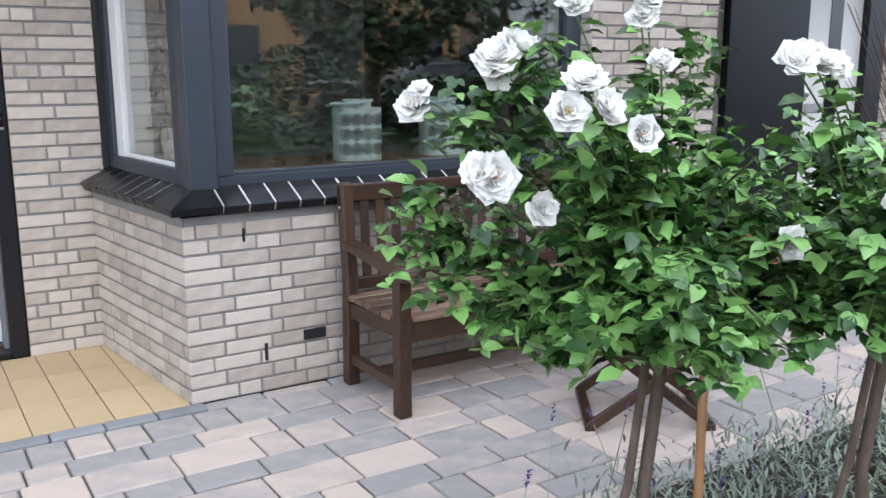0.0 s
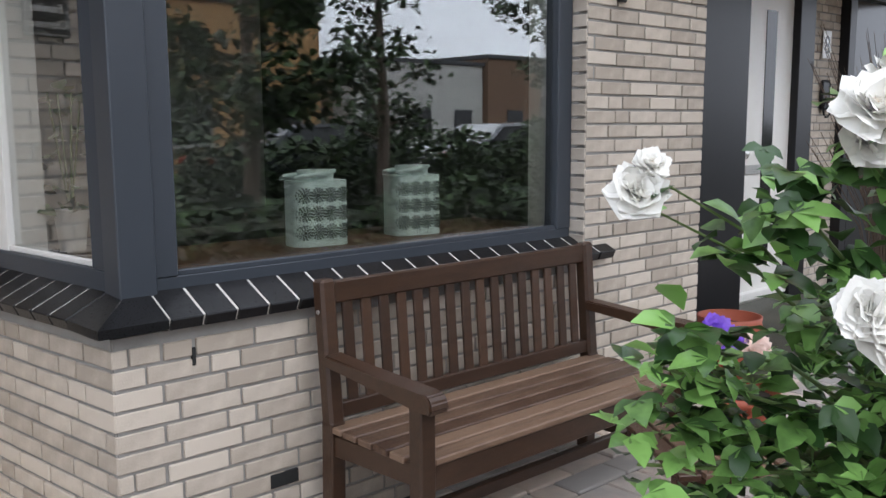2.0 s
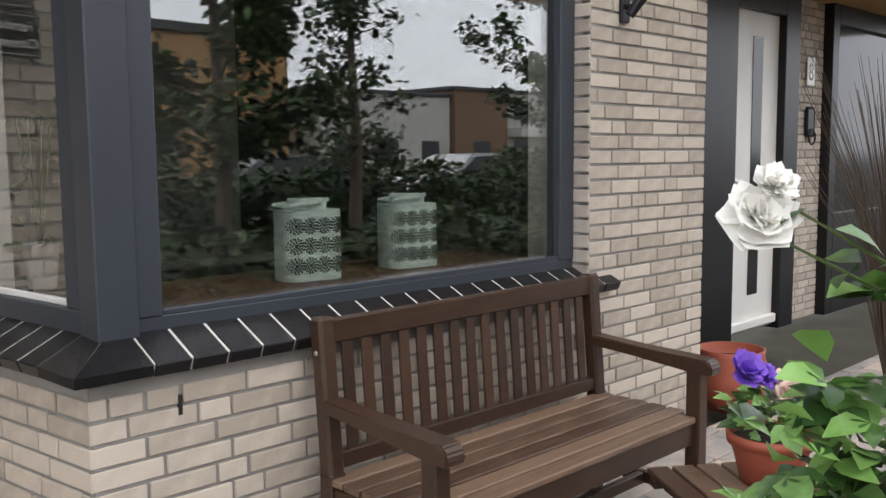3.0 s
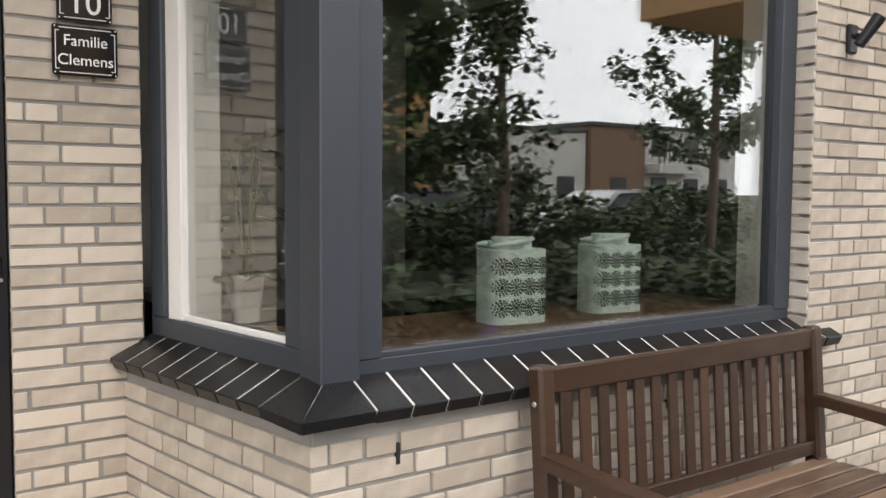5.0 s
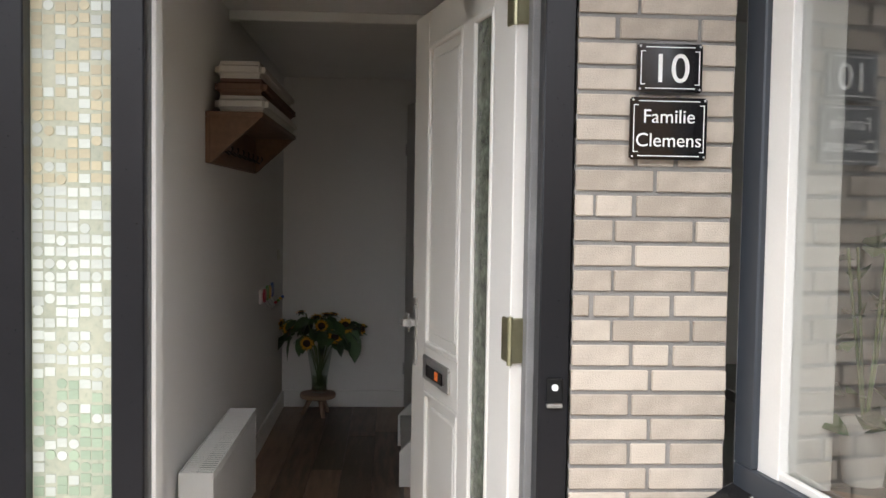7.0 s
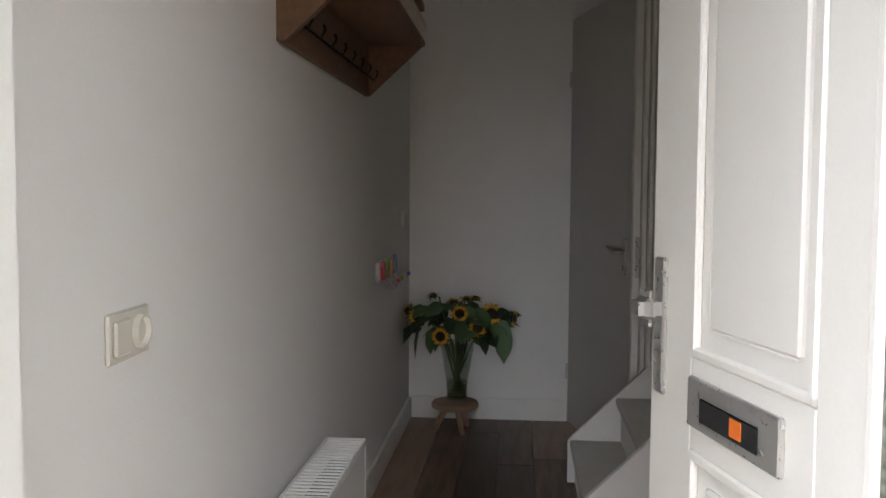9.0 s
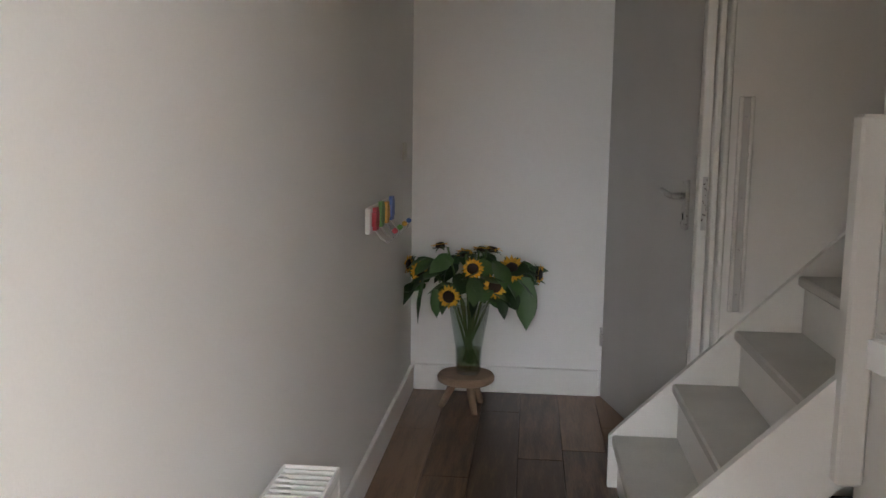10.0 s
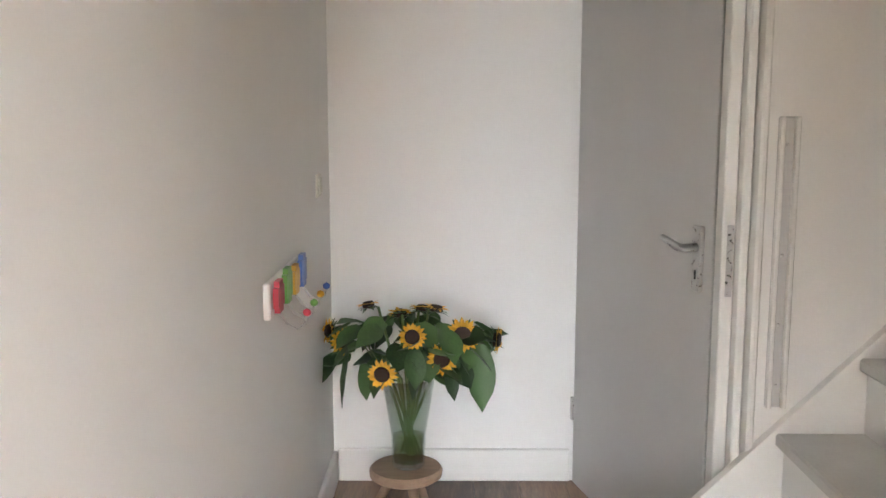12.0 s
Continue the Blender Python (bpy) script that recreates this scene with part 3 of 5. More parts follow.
# ---- garden bench ----
def garden_bench(m):
    t = thing("garden_bench", "dark brown slatted wooden garden bench against the brick wall", "bench", m=m)
    W = 1.38
    for x in (0.0, W - 0.06):
        back = beam((x + 0.03, 0.485, 0), (x + 0.03, 0.475, 0.42), 0.058, 0.058, 0.005)
        merge(back, beam((x + 0.03, 0.475, 0.40), (x + 0.03, 0.515, 0.885), 0.058, 0.058, 0.01))
        part("back_leg", back, BENCH, t)
        part("front_leg", beam((x + 0.03, 0.03, 0), (x + 0.03, 0.03, 0.585), 0.058, 0.058, 0.005), BENCH, t)
        arm = bmesh.new()
        prof = [(-0.045, 0.60), (-0.05, 0.575), (-0.035, 0.56), (0.0, 0.572), (0.2, 0.585), (0.475, 0.605), (0.475, 0.645), (0.2, 0.628), (0.0, 0.622), (-0.03, 0.62)]
        lo, hi = [arm.verts.new((x - 0.006, y, z)) for y, z in prof], [arm.verts.new((x + 0.066, y, z)) for y, z in prof]
        arm.faces.new(lo), arm.faces.new(hi[::-1])
        for i in range(len(prof)):
            j = (i + 1) % len(prof)
            arm.faces.new((lo[i], hi[i], hi[j], lo[j]))
        bmesh.ops.bevel(arm, geom=arm.edges[:], offset=0.006, segments=2, affect="EDGES")
        part("armrest", arm, BENCH, t)
        part("side_rail", beam((x + 0.03, 0.05, 0.36), (x + 0.03, 0.47, 0.34), 0.035, 0.07), BENCH, t)
        part("stretcher", beam((x + 0.03, 0.05, 0.12), (x + 0.03, 0.47, 0.12), 0.03, 0.045), BENCH, t)
        part("bolt", turned([(0.0, 0), (0.008, 0), (0.007, 0.004), (0, 0.005)], 10), STEEL, t, m=pose(x if x == 0 else x + 0.06, 0.505, 0.78, 0, -90 if x == 0 else 90, 0))
    part("top_rail", beam((0.05, 0.508, 0.84), (W - 0.05, 0.508, 0.84), 0.03, 0.075, 0.006), BENCH, t)
    part("lower_back_rail", beam((0.05, 0.48, 0.45), (W - 0.05, 0.48, 0.45), 0.03, 0.05), BENCH, t)
    part("front_rail", beam((0.05, 0.035, 0.345), (W - 0.05, 0.035, 0.345), 0.028, 0.085), BENCH, t)
    part("back_seat_rail", beam((0.05, 0.45, 0.335), (W - 0.05, 0.45, 0.335), 0.028, 0.07), BENCH, t)
    part("long_stretcher", beam((0.05, 0.25, 0.12), (W - 0.05, 0.25, 0.12), 0.03, 0.045), BENCH, t)
    for k in range(16):
        x = 0.115 + k * (W - 0.23) / 15
        part("back_slat", beam((x, 0.482, 0.465), (x, 0.508, 0.81), 0.042, 0.014, 0.003), BENCH, t)
    for k in range(6):
        y = 0.01 + k * 0.079
        part("seat_slat", box(0.005 if 0 < k < 6 else 0.065, y, 0.385, W - 0.005 if 0 < k < 6 else W - 0.065, y + 0.068, 0.408, 0.004), SEAT, t, "weathered seat slat")
    return t


garden_bench(pose(2.25, 2.955, 0))


# ---- folding side table with potted flowers ----
def folding_table(m):
    t = thing("folding_table", "small slatted dark wooden folding table with crossed legs", "table", m=m)
    for k in range(6):
        part("top_slat", box(-0.24 + 0.082 * k, -0.24, 0.36, -0.17 + 0.082 * k, 0.24, 0.38, 0.003), SEAT, t)
    for y in (-0.2, 0.2):
        part("top_batten", box(-0.24, y - 0.02, 0.33, 0.24, y + 0.02, 0.36, 0.003), BENCH, t)
        part("leg", beam((-0.23, y, 0.02), (0.2, y, 0.345), 0.022, 0.04), BENCH, t)
        part("leg", beam((0.23, y * 0.84, 0.02), (-0.2, y * 0.84, 0.345), 0.022, 0.04), BENCH, t)
    part("foot_bar", box(-0.25, -0.21, 0.0, -0.21, 0.21, 0.03, 0.004), BENCH, t)
    part("foot_bar", box(0.21, -0.18, 0.0, 0.25, 0.18, 0.03, 0.004), BENCH, t)
    return t


folding_table(pose(3.12, 2.51, 0, 0, 0, -35))


def rose(r, mat, rng, heart=True):
    """Cupped rings of overlapping petals, facing local z."""
    bm = bmesh.new()
    for ring, (n, rad, tilt) in enumerate(((6, 1.08, 4), (7, 0.98, 22), (7, 0.85, 40), (6, 0.66, 54), (5, 0.45, 66))):
        for k in range(n):
            a = 2 * math.pi * (k + 0.5 * ring) / n + rng.uniform(-0.2, 0.2)
            tl = radians(tilt + rng.uniform(-20, 20))
            m = Matrix.Rotation(a, 4, "Z") @ Matrix.Rotation(tl, 4, "X")
            L, w = r * rad, r * rad * 0.62
            grid = []
            for i in range(4):
                v = i / 3
                ww = w * (0.25 + 1.0 * math.sin(v * 2.2))
                grid.append([bm.verts.new(m @ Vector((s * ww, v * L, 0.18 * L * (s * s) + 0.14 * L * v * v + rng.uniform(-0.13, 0.13) * L * v))) for s in (-1, -0.35, 0.35, 1)])
            for p, q in zip(grid, grid[1:]):
                for s in range(3):
                    bm.faces.new((p[s], p[s + 1], q[s + 1], q[s]))
    return bm


def rose_tree(m, seed, spread, height, leaves, blooms, trunk_h, twigs=()):
    rng = random.Random(seed)
    t = thing("rose_tree", "standard rose tree with green leaves and white blooms", "rose", "rose trees in the bed", m)
    part("trunk", tube([(0, 0, -0.05), (0.02, 0.01, 0.2), (-0.01, 0.02, 0.4), (0.01, 0.0, trunk_h)], [0.021, 0.019, 0.016, 0.015], 9), BARK, t, smooth=True)
    part("trunk", tube([(-0.06, 0.05, -0.05), (-0.10, 0.06, 0.18), (-0.05, 0.03, 0.42), (-0.04, 0, trunk_h)], [0.013, 0.012, 0.011, 0.01], 8), BARK, t, smooth=True)
    part("support_cane", tube([(0.12, -0.04, -0.05), (0.11, -0.03, trunk_h + 0.2)], 0.011, 8), CANE, t, "brown bamboo support cane", smooth=True)
    stems, lv = bmesh.new(), bmesh.new()
    tips = []
    for k in range(64):
        a = rng.uniform(0, 2 * math.pi)
        el = rng.uniform(-0.12, 1.3)
        reach = rng.uniform(0.55, 1.0)
        d = Vector((math.cos(a) * math.cos(el) * spread[0], math.sin(a) * math.cos(el) * spread[1], math.sin(el) * height)) * reach
        p0 = Vector((0, 0, trunk_h + rng.uniform(-0.05, 0.1)))
        p1 = p0 + d * 0.5 + Vector((0, 0, 0.10 + rng.uniform(-0.03, 0.05)))
        p2 = p0 + d + Vector((0, 0, rng.uniform(-0.08, 0.06)))
        p2.z = max(p2.z, 0.8)
        tube([p0, p1, p2], [0.007, 0.005, 0.003], 5, stems)
        tips.append((p0, p1, p2))
    for x, y, z in twigs:
        p2 = m.inverted() @ Vector((x, y, z))
        p0 = Vector((0, 0, trunk_h))
        p1 = p0.lerp(p2, 0.55) + Vector((0, 0, 0.06))
        tube([p0, p1, p2], [0.006, 0.004, 0.0025], 5, stems)
        tips += [(p0.lerp(p2, 0.3), p1, p2)] * 3
    for k in range(leaves):
        p0, p1, p2 = rng.choice(tips)
        s = 1 - rng.random() ** 1.6
        c = (p0 * (1 - s) ** 2 + p1 * 2 * s * (1 - s) + p2 * s * s) + Vector((rng.gauss(0, 0.035), rng.gauss(0, 0.035), rng.gauss(0, 0.04)))
        if c.z < 0.78:
            continue
        out = Vector((rng.gauss(0, 1), rng.gauss(0, 1), rng.uniform(-0.7, 0.25))).normalized()
        size = rng.uniform(0.03, 0.062)
        base = aim(c, out, rng.uniform(-0.7, 0.7))
        leaf(lv, base, size, size * 0.68)
        if rng.random() < 0.75:
            for side in (-1, 1):
                leaf(lv, base @ Matrix.Rotation(side * 1.1, 4, "Z"), size * 0.72, size * 0.48)
    tagged(part("stem", stems, STEM, t), kind="stuff")
    inv = m.inverted()
    for (x, y, z), r, mat, face in blooms:
        p = inv @ Vector((x, y, z))
        base = Vector((0, 0, trunk_h + 0.1))
        st = tube([base + (p - base) * 0.4, base + (p - base) * 0.75 + Vector((0, 0, 0.03)), p - Vector((0, 0, 0.01))], [0.0035, 0.0028, 0.0022], 6)
        part("bloom_stem", st, STEM, t)
        for k in range(15):
            s = rng.uniform(0.4, 0.93)
            c = base + (p - base) * s + Vector((rng.gauss(0, 0.012), rng.gauss(0, 0.012), 0.02))
            size = rng.uniform(0.04, 0.07)
            leaf(lv, aim(c, (rng.gauss(0, 1), rng.gauss(0, 1), rng.uniform(-0.4, 0.3)), rng.uniform(-0.6, 0.6)), size, size * 0.66)
        q = Vector(face).normalized().to_track_quat("Z", "Y").to_matrix().to_4x4()
        bl = part("bloom", rose(r * 0.88, mat, rng), mat, t, m=Matrix.Translation(p) @ q, label="open white rose" if mat is PETAL else "fading pink rose", smooth=True)
        if rng.random() < 0.6:
            part("stamens", turned([(0, 0.15 * r), (0.16 * r, 0.2 * r), (0.14 * r, 0.3 * r), (0, 0.33 * r)], 9), STAMEN, bl, "golden stamens")
    part("crown", lv, LEAF, t, smooth=True)
    return t


rose_tree(pose(2.06, 1.42, 0), 11, (0.50, 0.42), 0.52, 3300, (
    ((1.645, 1.80, 1.285), 0.04, PETAL, (-0.6, -0.6, 0.5)), ((1.66, 1.79, 1.32), 0.026, PETAL, (-0.3, -0.6, 0.7)),
    ((1.66, 1.50, 1.39), 0.046, PETAL, (-0.5, -0.5, 0.7)), ((1.71, 1.50, 1.41), 0.044, PETAL, (0.1, -0.6, 0.7)), ((1.68, 1.52, 1.36), 0.034, PETAL, (-0.5, -0.8, 0.2)),
    ((1.624, 1.46, 1.165), 0.05, PETAL, (-0.3, -0.8, 0.3)), ((1.60, 1.47, 1.18), 0.036, PETAL, (-0.8, -0.4, 0.4)),
    ((1.695, 1.722, 1.086), 0.022, PINK, (-0.6, -0.5, 0.5)),
    ((1.658, 1.353, 1.115), 0.034, PETAL, (-0.1, -0.9, 0.3)),
    ((1.642, 1.22, 1.350), 0.038, PETAL, (-0.4, -0.5, 0.7)), ((1.607, 1.22, 1.302), 0.036, PETAL, (-0.5, -0.8, 0.4)), ((1.66, 1.185, 1.308), 0.034, PETAL, (0, -0.7, 0.6)),
    ((1.737, 1.18, 1.262), 0.034, PETAL, (-0.3, -0.9, 0.2)), ((1.90, 1.30, 1.38), 0.03, PETAL, (-0.3, -0.6, 0.6)),
    ((2.135, 1.60, 1.48), 0.036, PETAL, (-0.4, -0.6, 0.5)), ((2.15, 1.60, 1.52), 0.036, PETAL, (-0.2, -0.6, 0.5)), ((1.85, 1.50, 1.50), 0.036, PETAL, (-0.4, -0.6, 0.5)),
    ((2.19, 1.20, 1.02), 0.036, PETAL, (-0.3, -0.8, 0.2)),
), 0.74, ((1.55, 1.72, 0.955), (1.60, 1.72, 1.07), (1.64, 1.70, 0.99), (1.70, 1.58, 0.84), (1.74, 1.45, 0.83), (1.66, 1.58, 1.28), (1.74, 1.50, 1.40), (1.76, 1.30, 1.22), (1.85, 1.30, 1.28), (2.2, 1.5, 1.42), (2.2, 1.3, 0.75)))
rose_tree(pose(2.60, 1.22, 0), 12, (0.55, 0.48), 0.56, 2700, (
    ((2.27, 1.28, 1.385), 0.046, PETAL, (-0.5, -0.6, 0.6)), ((2.34, 1.28, 1.38), 0.046, PETAL, (0, -0.6, 0.7)), ((2.40, 1.28, 1.375), 0.036, PETAL, (-0.2, -0.6, 0.6)),
    ((2.36, 1.08, 1.1), 0.034, PETAL, (-0.4, -0.7, 0.4)),
), 0.74)

# ---- lavender bed ----
bed = structure("planting_bed", box(1.9, 0.3, -0.05, 5.2, 1.98, 0.01, 0.004), SOIL, "dark soil of the lavender bed", "ground")
lav, lf = bmesh.new(), bmesh.new()
rl = random.Random(21)
for k in range(1900):
    x, y = rl.uniform(2.25, 4.6), rl.uniform(0.9, 1.95)
    h = rl.uniform(0.08, 0.25)
    d = Vector((rl.gauss(0, 0.3), rl.gauss(0, 0.3), 1)).normalized()
    for j in range(4):
        p = Vector((x, y, 0)) + d * h * (j + 1) / 4
        leaf(lav, aim(p, (rl.gauss(0, 1), rl.gauss(0, 1), 1.0)), 0.05, 0.009)
for k in range(70):
    x, y = rl.uniform(1.75, 4.6), rl.uniform(0.85, 1.98)
    h = rl.uniform(0.22, 0.45)
    d = Vector((rl.gauss(0, 0.3), rl.gauss(0, 0.3), 1)).normalized()
    tip = Vector((x, y, 0)) + d * h
    tube([(x, y, 0), tip], 0.0014, 4, lav)
    for j in range(9):
        leaf(lf, aim(tip + d * (0.006 * j), (rl.gauss(0, 1), rl.gauss(0, 1), 0.6)), 0.012, 0.01)
lb = tagged(link("lavender", lav, LAVENDER), "grey-green lavender bushes in the planting bed", "lavender", "", "stuff")
tagged(link("lavender_flowers", lf, LAVFLOWER), "faded purple lavender spikes above the bushes", "lavender", "", "stuff")


def clay_pot(m, r, h, label, filled=True):
    t = thing("flower_pot", label, "pot", "", m)
    part("body", turned([(0, 0), (r * 0.7, 0), (r * 0.95, h * 0.75), (r * 0.95, h * 0.78), (r * 1.05, h * 0.78), (r * 1.08, h), (r * 0.98, h), (r * 0.92, h * 0.8), (r * 0.9, h * 0.86), (0, h * 0.86)], 32), TERRA, t, smooth=True)
    part("soil", turned([(0, h * 0.88), (r * 0.9, h * 0.87)], 24), SOIL, t)
    return t


clay_pot(pose(3.22, 2.52, 0.38), 0.12, 0.15, "red plastic flower pot standing on the slatted table")
rb = random.Random(8)
t = thing("bedding_plant", "potted plant with violet and pale pink flowers", "plant", m=pose(3.22, 2.52, 0.51))
fb = bmesh.new()
for k in range(110):
    a, r = rb.uniform(0, 6.28), rb.uniform(0.0, 0.12)
    leaf(fb, aim((r * math.cos(a), r * math.sin(a), rb.uniform(0, 0.14)), (math.cos(a), math.sin(a), rb.uniform(-0.2, 0.9)), rb.uniform(-1, 1)), rb.uniform(0.04, 0.07), 0.035)
part("leaves", fb, LEAF, t)
for x, y, z, r, mt in ((-0.07, 0.05, 0.21, 0.05, VIOLET), (-0.03, 0.02, 0.19, 0.04, VIOLET), (0.03, -0.03, 0.15, 0.05, PINK), (0.12, 0.02, 0.14, 0.025, VIOLET), (-0.02, -0.06, 0.15, 0.035, PINK)):
    part("blossom", rose(r, mt, rb), mt, t, m=pose(x, y, z, 40, -20, 0), smooth=True, label="violet blossom" if mt is VIOLET else "pale pink blossom")
t = thing("planter", "rounded glazed red terracotta planter on the pavement", "pot", m=pose(5.06, 3.62, 0))
part("body", turned([(0, 0), (0.12, 0), (0.19, 0.1), (0.2, 0.2), (0.17, 0.3), (0.175, 0.33), (0.16, 0.33), (0.155, 0.29), (0, 0.27)], 32), TERRA, t, smooth=True)
part("soil", turned([(0, 0.285), (0.156, 0.28)], 24), SOIL, t)

# ---- lamp on the pier ----
t = thing("wall_lamp", "small dark angled spotlight on the brick pier", "lamp", m=pose(3.91, YF, 1.96))
part("wall_plate", box(-0.03, -0.02, -0.06, 0.03, 0, 0.05, 0.006), BLACK, t)
part("arm", tube([(0, -0.015, 0), (0, -0.06, 0.01)], 0.009, 8), BLACK, t)
part("head", tube([(-0.02, -0.05, -0.035), (0.03, -0.10, 0.07)], [0.02, 0.026], 14), BLACK, t)

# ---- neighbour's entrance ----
# Plain mortar grey carries the shade of the recess on this wall.
structure("wall_neighbour_left", box(4.65, 4.5, 0, 5.75, 4.6, 2.69), MORTAR, "wall beside the neighbour's door, mortar grey for its shade", "wall")
brick_wall("wall_neighbour", (7.62, 4.5), (8.16, 4.5), 0.0, 2.6875, 5, label="cream brick strip beside the neighbour's door")
t = thing("door_2", "white neighbour's front door with a narrow dark glass strip", "door", m=pose(6.55, 4.5, 0.0), kind="structure")
part("frame", box(-0.8, -0.06, 0, 0.07, 0.08, 2.55, 0.004), BLACK, t)
part("frame", box(0.81, -0.06, 0, 1.05, 0.08, 2.55, 0.004), BLACK, t)
part("frame", box(0.07, -0.06, 2.38, 0.81, 0.08, 2.55, 0.004), BLACK, t)
part("leaf", box(0.07, 0.0, 0.03, 0.81, 0.045, 2.38, 0.003), WHITE, t)
part("weather_bar", box(0.07, -0.04, 0.05, 0.81, 0.0, 0.12, 0.01), WHITE, t)
part("glass_strip", box(0.40, -0.006, 0.30, 0.55, 0.006, 2.2), ENAMEL, t)
part("letterbox", box(0.16, -0.012, 1.0, 0.38, 0.0, 1.07, 0.003), STEEL, t)
part("knob", turned([(0, 0), (0.03, 0), (0.035, 0.02), (0, 0.04)], 14), STEEL, t, m=pose(0.16, 0, 1.15, 90, 0, 0))
t = thing("house_number", "small white plate with a black number eight", "sign", m=pose(7.9, 4.49, 2.0))
part("plate", box(-0.07, -0.008, -0.11, 0.07, 0, 0.11, 0.003), LETTER, t)
lettering("8", 0.2, ENAMEL, t, pose(0, -0.0085, -0.07, 90, 0, 0))
t = thing("wall_ornament", "dark wrought iron ornament on the brick strip", "ornament", m=pose(7.9, 4.49, 1.6))
part("plate", box(-0.07, -0.02, -0.12, 0.07, 0, 0.12, 0.02), BLACK, t)
part("ring", tube([(0.06 * math.cos(a), -0.03, -0.12 + 0.06 * math.sin(a)) for a in np.linspace(0, 6.28, 14)], 0.008, 6), BLACK, t)
t = thing("window_2", "black framed neighbour's window under the overhang", "window", m=pose(8.16, 4.42, 0.0), kind="structure")
part("frame", box(0, 0, 0, 0.12, 0.1, 2.6, 0.004), BLACK, t)
part("frame", box(0.12, 0, 0, 2.2, 0.1, 0.85, 0.004), BLACK, t)
part("frame", box(0.12, 0, 2.4, 2.2, 0.1, 2.6, 0.004), BLACK, t)
part("pane", box(0.12, 0.05, 0.85, 2.2, 0.06, 2.4), ENAMEL, t)
structure("overhang", box(4.66, 2.05, 2.36, 5.9, 3.5, 4.6, 0.004), SOFFIT, "ochre boarded bay of the upper storey", "wall")
structure("soffit", box(4.66, 3.5, 2.56, 10.4, 4.5, 2.685, 0.004), SOFFIT, "ochre boarded soffit over the neighbour's entrance", "ceiling")
t = thing("ornamental_grass", "dry brown feathery grass beside the neighbour's window", "plant", m=pose(6.2, 3.2, 0))
gb = bmesh.new()
for k in range(170):
    a, r, h = rb.uniform(0, 6.28), rb.uniform(0.1, 0.55), rb.uniform(1.2, 2.0)
    tube([(0.03 * math.cos(a), 0.03 * math.sin(a), 0), (r * 0.4 * math.cos(a), r * 0.4 * math.sin(a), h * 0.6), (r * math.cos(a), r * math.sin(a), h)], [0.004, 0.003, 0.0015], 4, gb)
part("blades", gb, BARK, t)

# ---- entrance: frame, side light, plates ----
DZ = 2.12
t = thing("door_frame", "black painted entrance frame with a mosaic side light", "door frame", m=pose(0, YW, 0), kind="structure")
part("post", box(1.055, 0.02, 0, 1.133, 0.12, 2.6, 0.004), BLACK, t)
part("post", box(0.0, 0.02, 0, 0.08, 0.12, 2.6, 0.004), BLACK, t)
part("post", box(-0.305, 0.02, 0, -0.205, 0.12, 2.6, 0.004), BLACK, t)
part("inner_stop", box(1.035, 0.10, 0.03, 1.06, 0.22, 2.6, 0.003), KERB, t)
part("white_stop", box(0.072, 0.09, 0.03, 0.09, 0.16, 2.6, 0.003), WHITE, t)
part("head", box(-0.305, 0.02, 2.6, 1.133, 0.12, 2.69, 0.004), BLACK, t)
part("transom", box(0.08, 0.02, 2.3, 1.055, 0.12, 2.38, 0.004), BLACK, t)
part("transom_pane", box(0.08, 0.06, 2.38, 1.055, 0.068, 2.6), FROST, t)
part("threshold", box(0.08, 0.02, -0.02, 1.055, 0.16, 0.035, 0.004), BLACK, t)
part("rail", box(-0.205, 0.03, 0, 0.0, 0.11, 0.25, 0.004), BLACK, t)
fp = part("glass_pane", box(-0.205, 0.065, 0.25, 0.0, 0.073, 2.6), FILM, t, "frosted glass with a mosaic of dots")
rm = random.Random(17)
shared_dot = {}
rest = {mt.name: bmesh.new() for mt in MOSAIC}
for i in range(7):
    for j in range(76):
        if rm.random() < 0.12:
            continue
        kind = rm.choice(("round", "square", "square", "wide"))
        cx, cz = -0.189 + 0.0285 * i, 0.29 + 0.06 * j * 0.5 + rm.uniform(-0.004, 0.004)
        # Cream dots towards the top: an ochre reflection put into the dot colours.
        mt = MOSAIC[0] if cz > 1.62 and rm.random() < 0.75 else MOSAIC[1] if cz < 1.15 and rm.random() < 0.7 else MOSAIC[2]
        key = (kind, mt.name)
        if key not in shared_dot:
            d = turned([(0.0, 0), (0.0125, 0), (0.0125, 0.002), (0, 0.002)], 12) if kind == "round" else box(-0.012 if kind == "square" else -0.0135, -0.011, 0, 0.012 if kind == "square" else 0.0135, 0.011, 0.002)
            me = bpy.data.meshes.new("mosaic_piece")
            d.to_mesh(me)
            d.free()
            me.materials.append(mt)
            shared_dot[key] = me
        if not 0.9 < cz < 2.1:
            box(cx - 0.012, 0.0628, cz - 0.011, cx + 0.012, 0.0648, cz + 0.011, 0, rest[mt.name])
            continue
        ob = new("mosaic_piece", shared_dot[key])
        ob.parent = t
        ob.matrix_basis = pose(cx, 0.0648, cz, 90, 0, 0)
for mt in MOSAIC:
    tagged(part("mosaic_pieces", rest[mt.name], mt, t), kind="stuff")
structure("wall_sidelight_post", box(-0.52, YW + 0.01, 0, -0.305, YW + 0.12, 2.69), BRICK, "brick beside the side light", "wall")
structure("wall_behind_sidelight", box(-0.6, YW + 0.35, 0, LX - 0.1, YW + 0.4, 2.6), WALL, "pale wall behind the side light", "wall")
t = thing("doorbell", "small black doorbell with a white button", "doorbell", m=pose(1.095, YW + 0.02, 1.125))
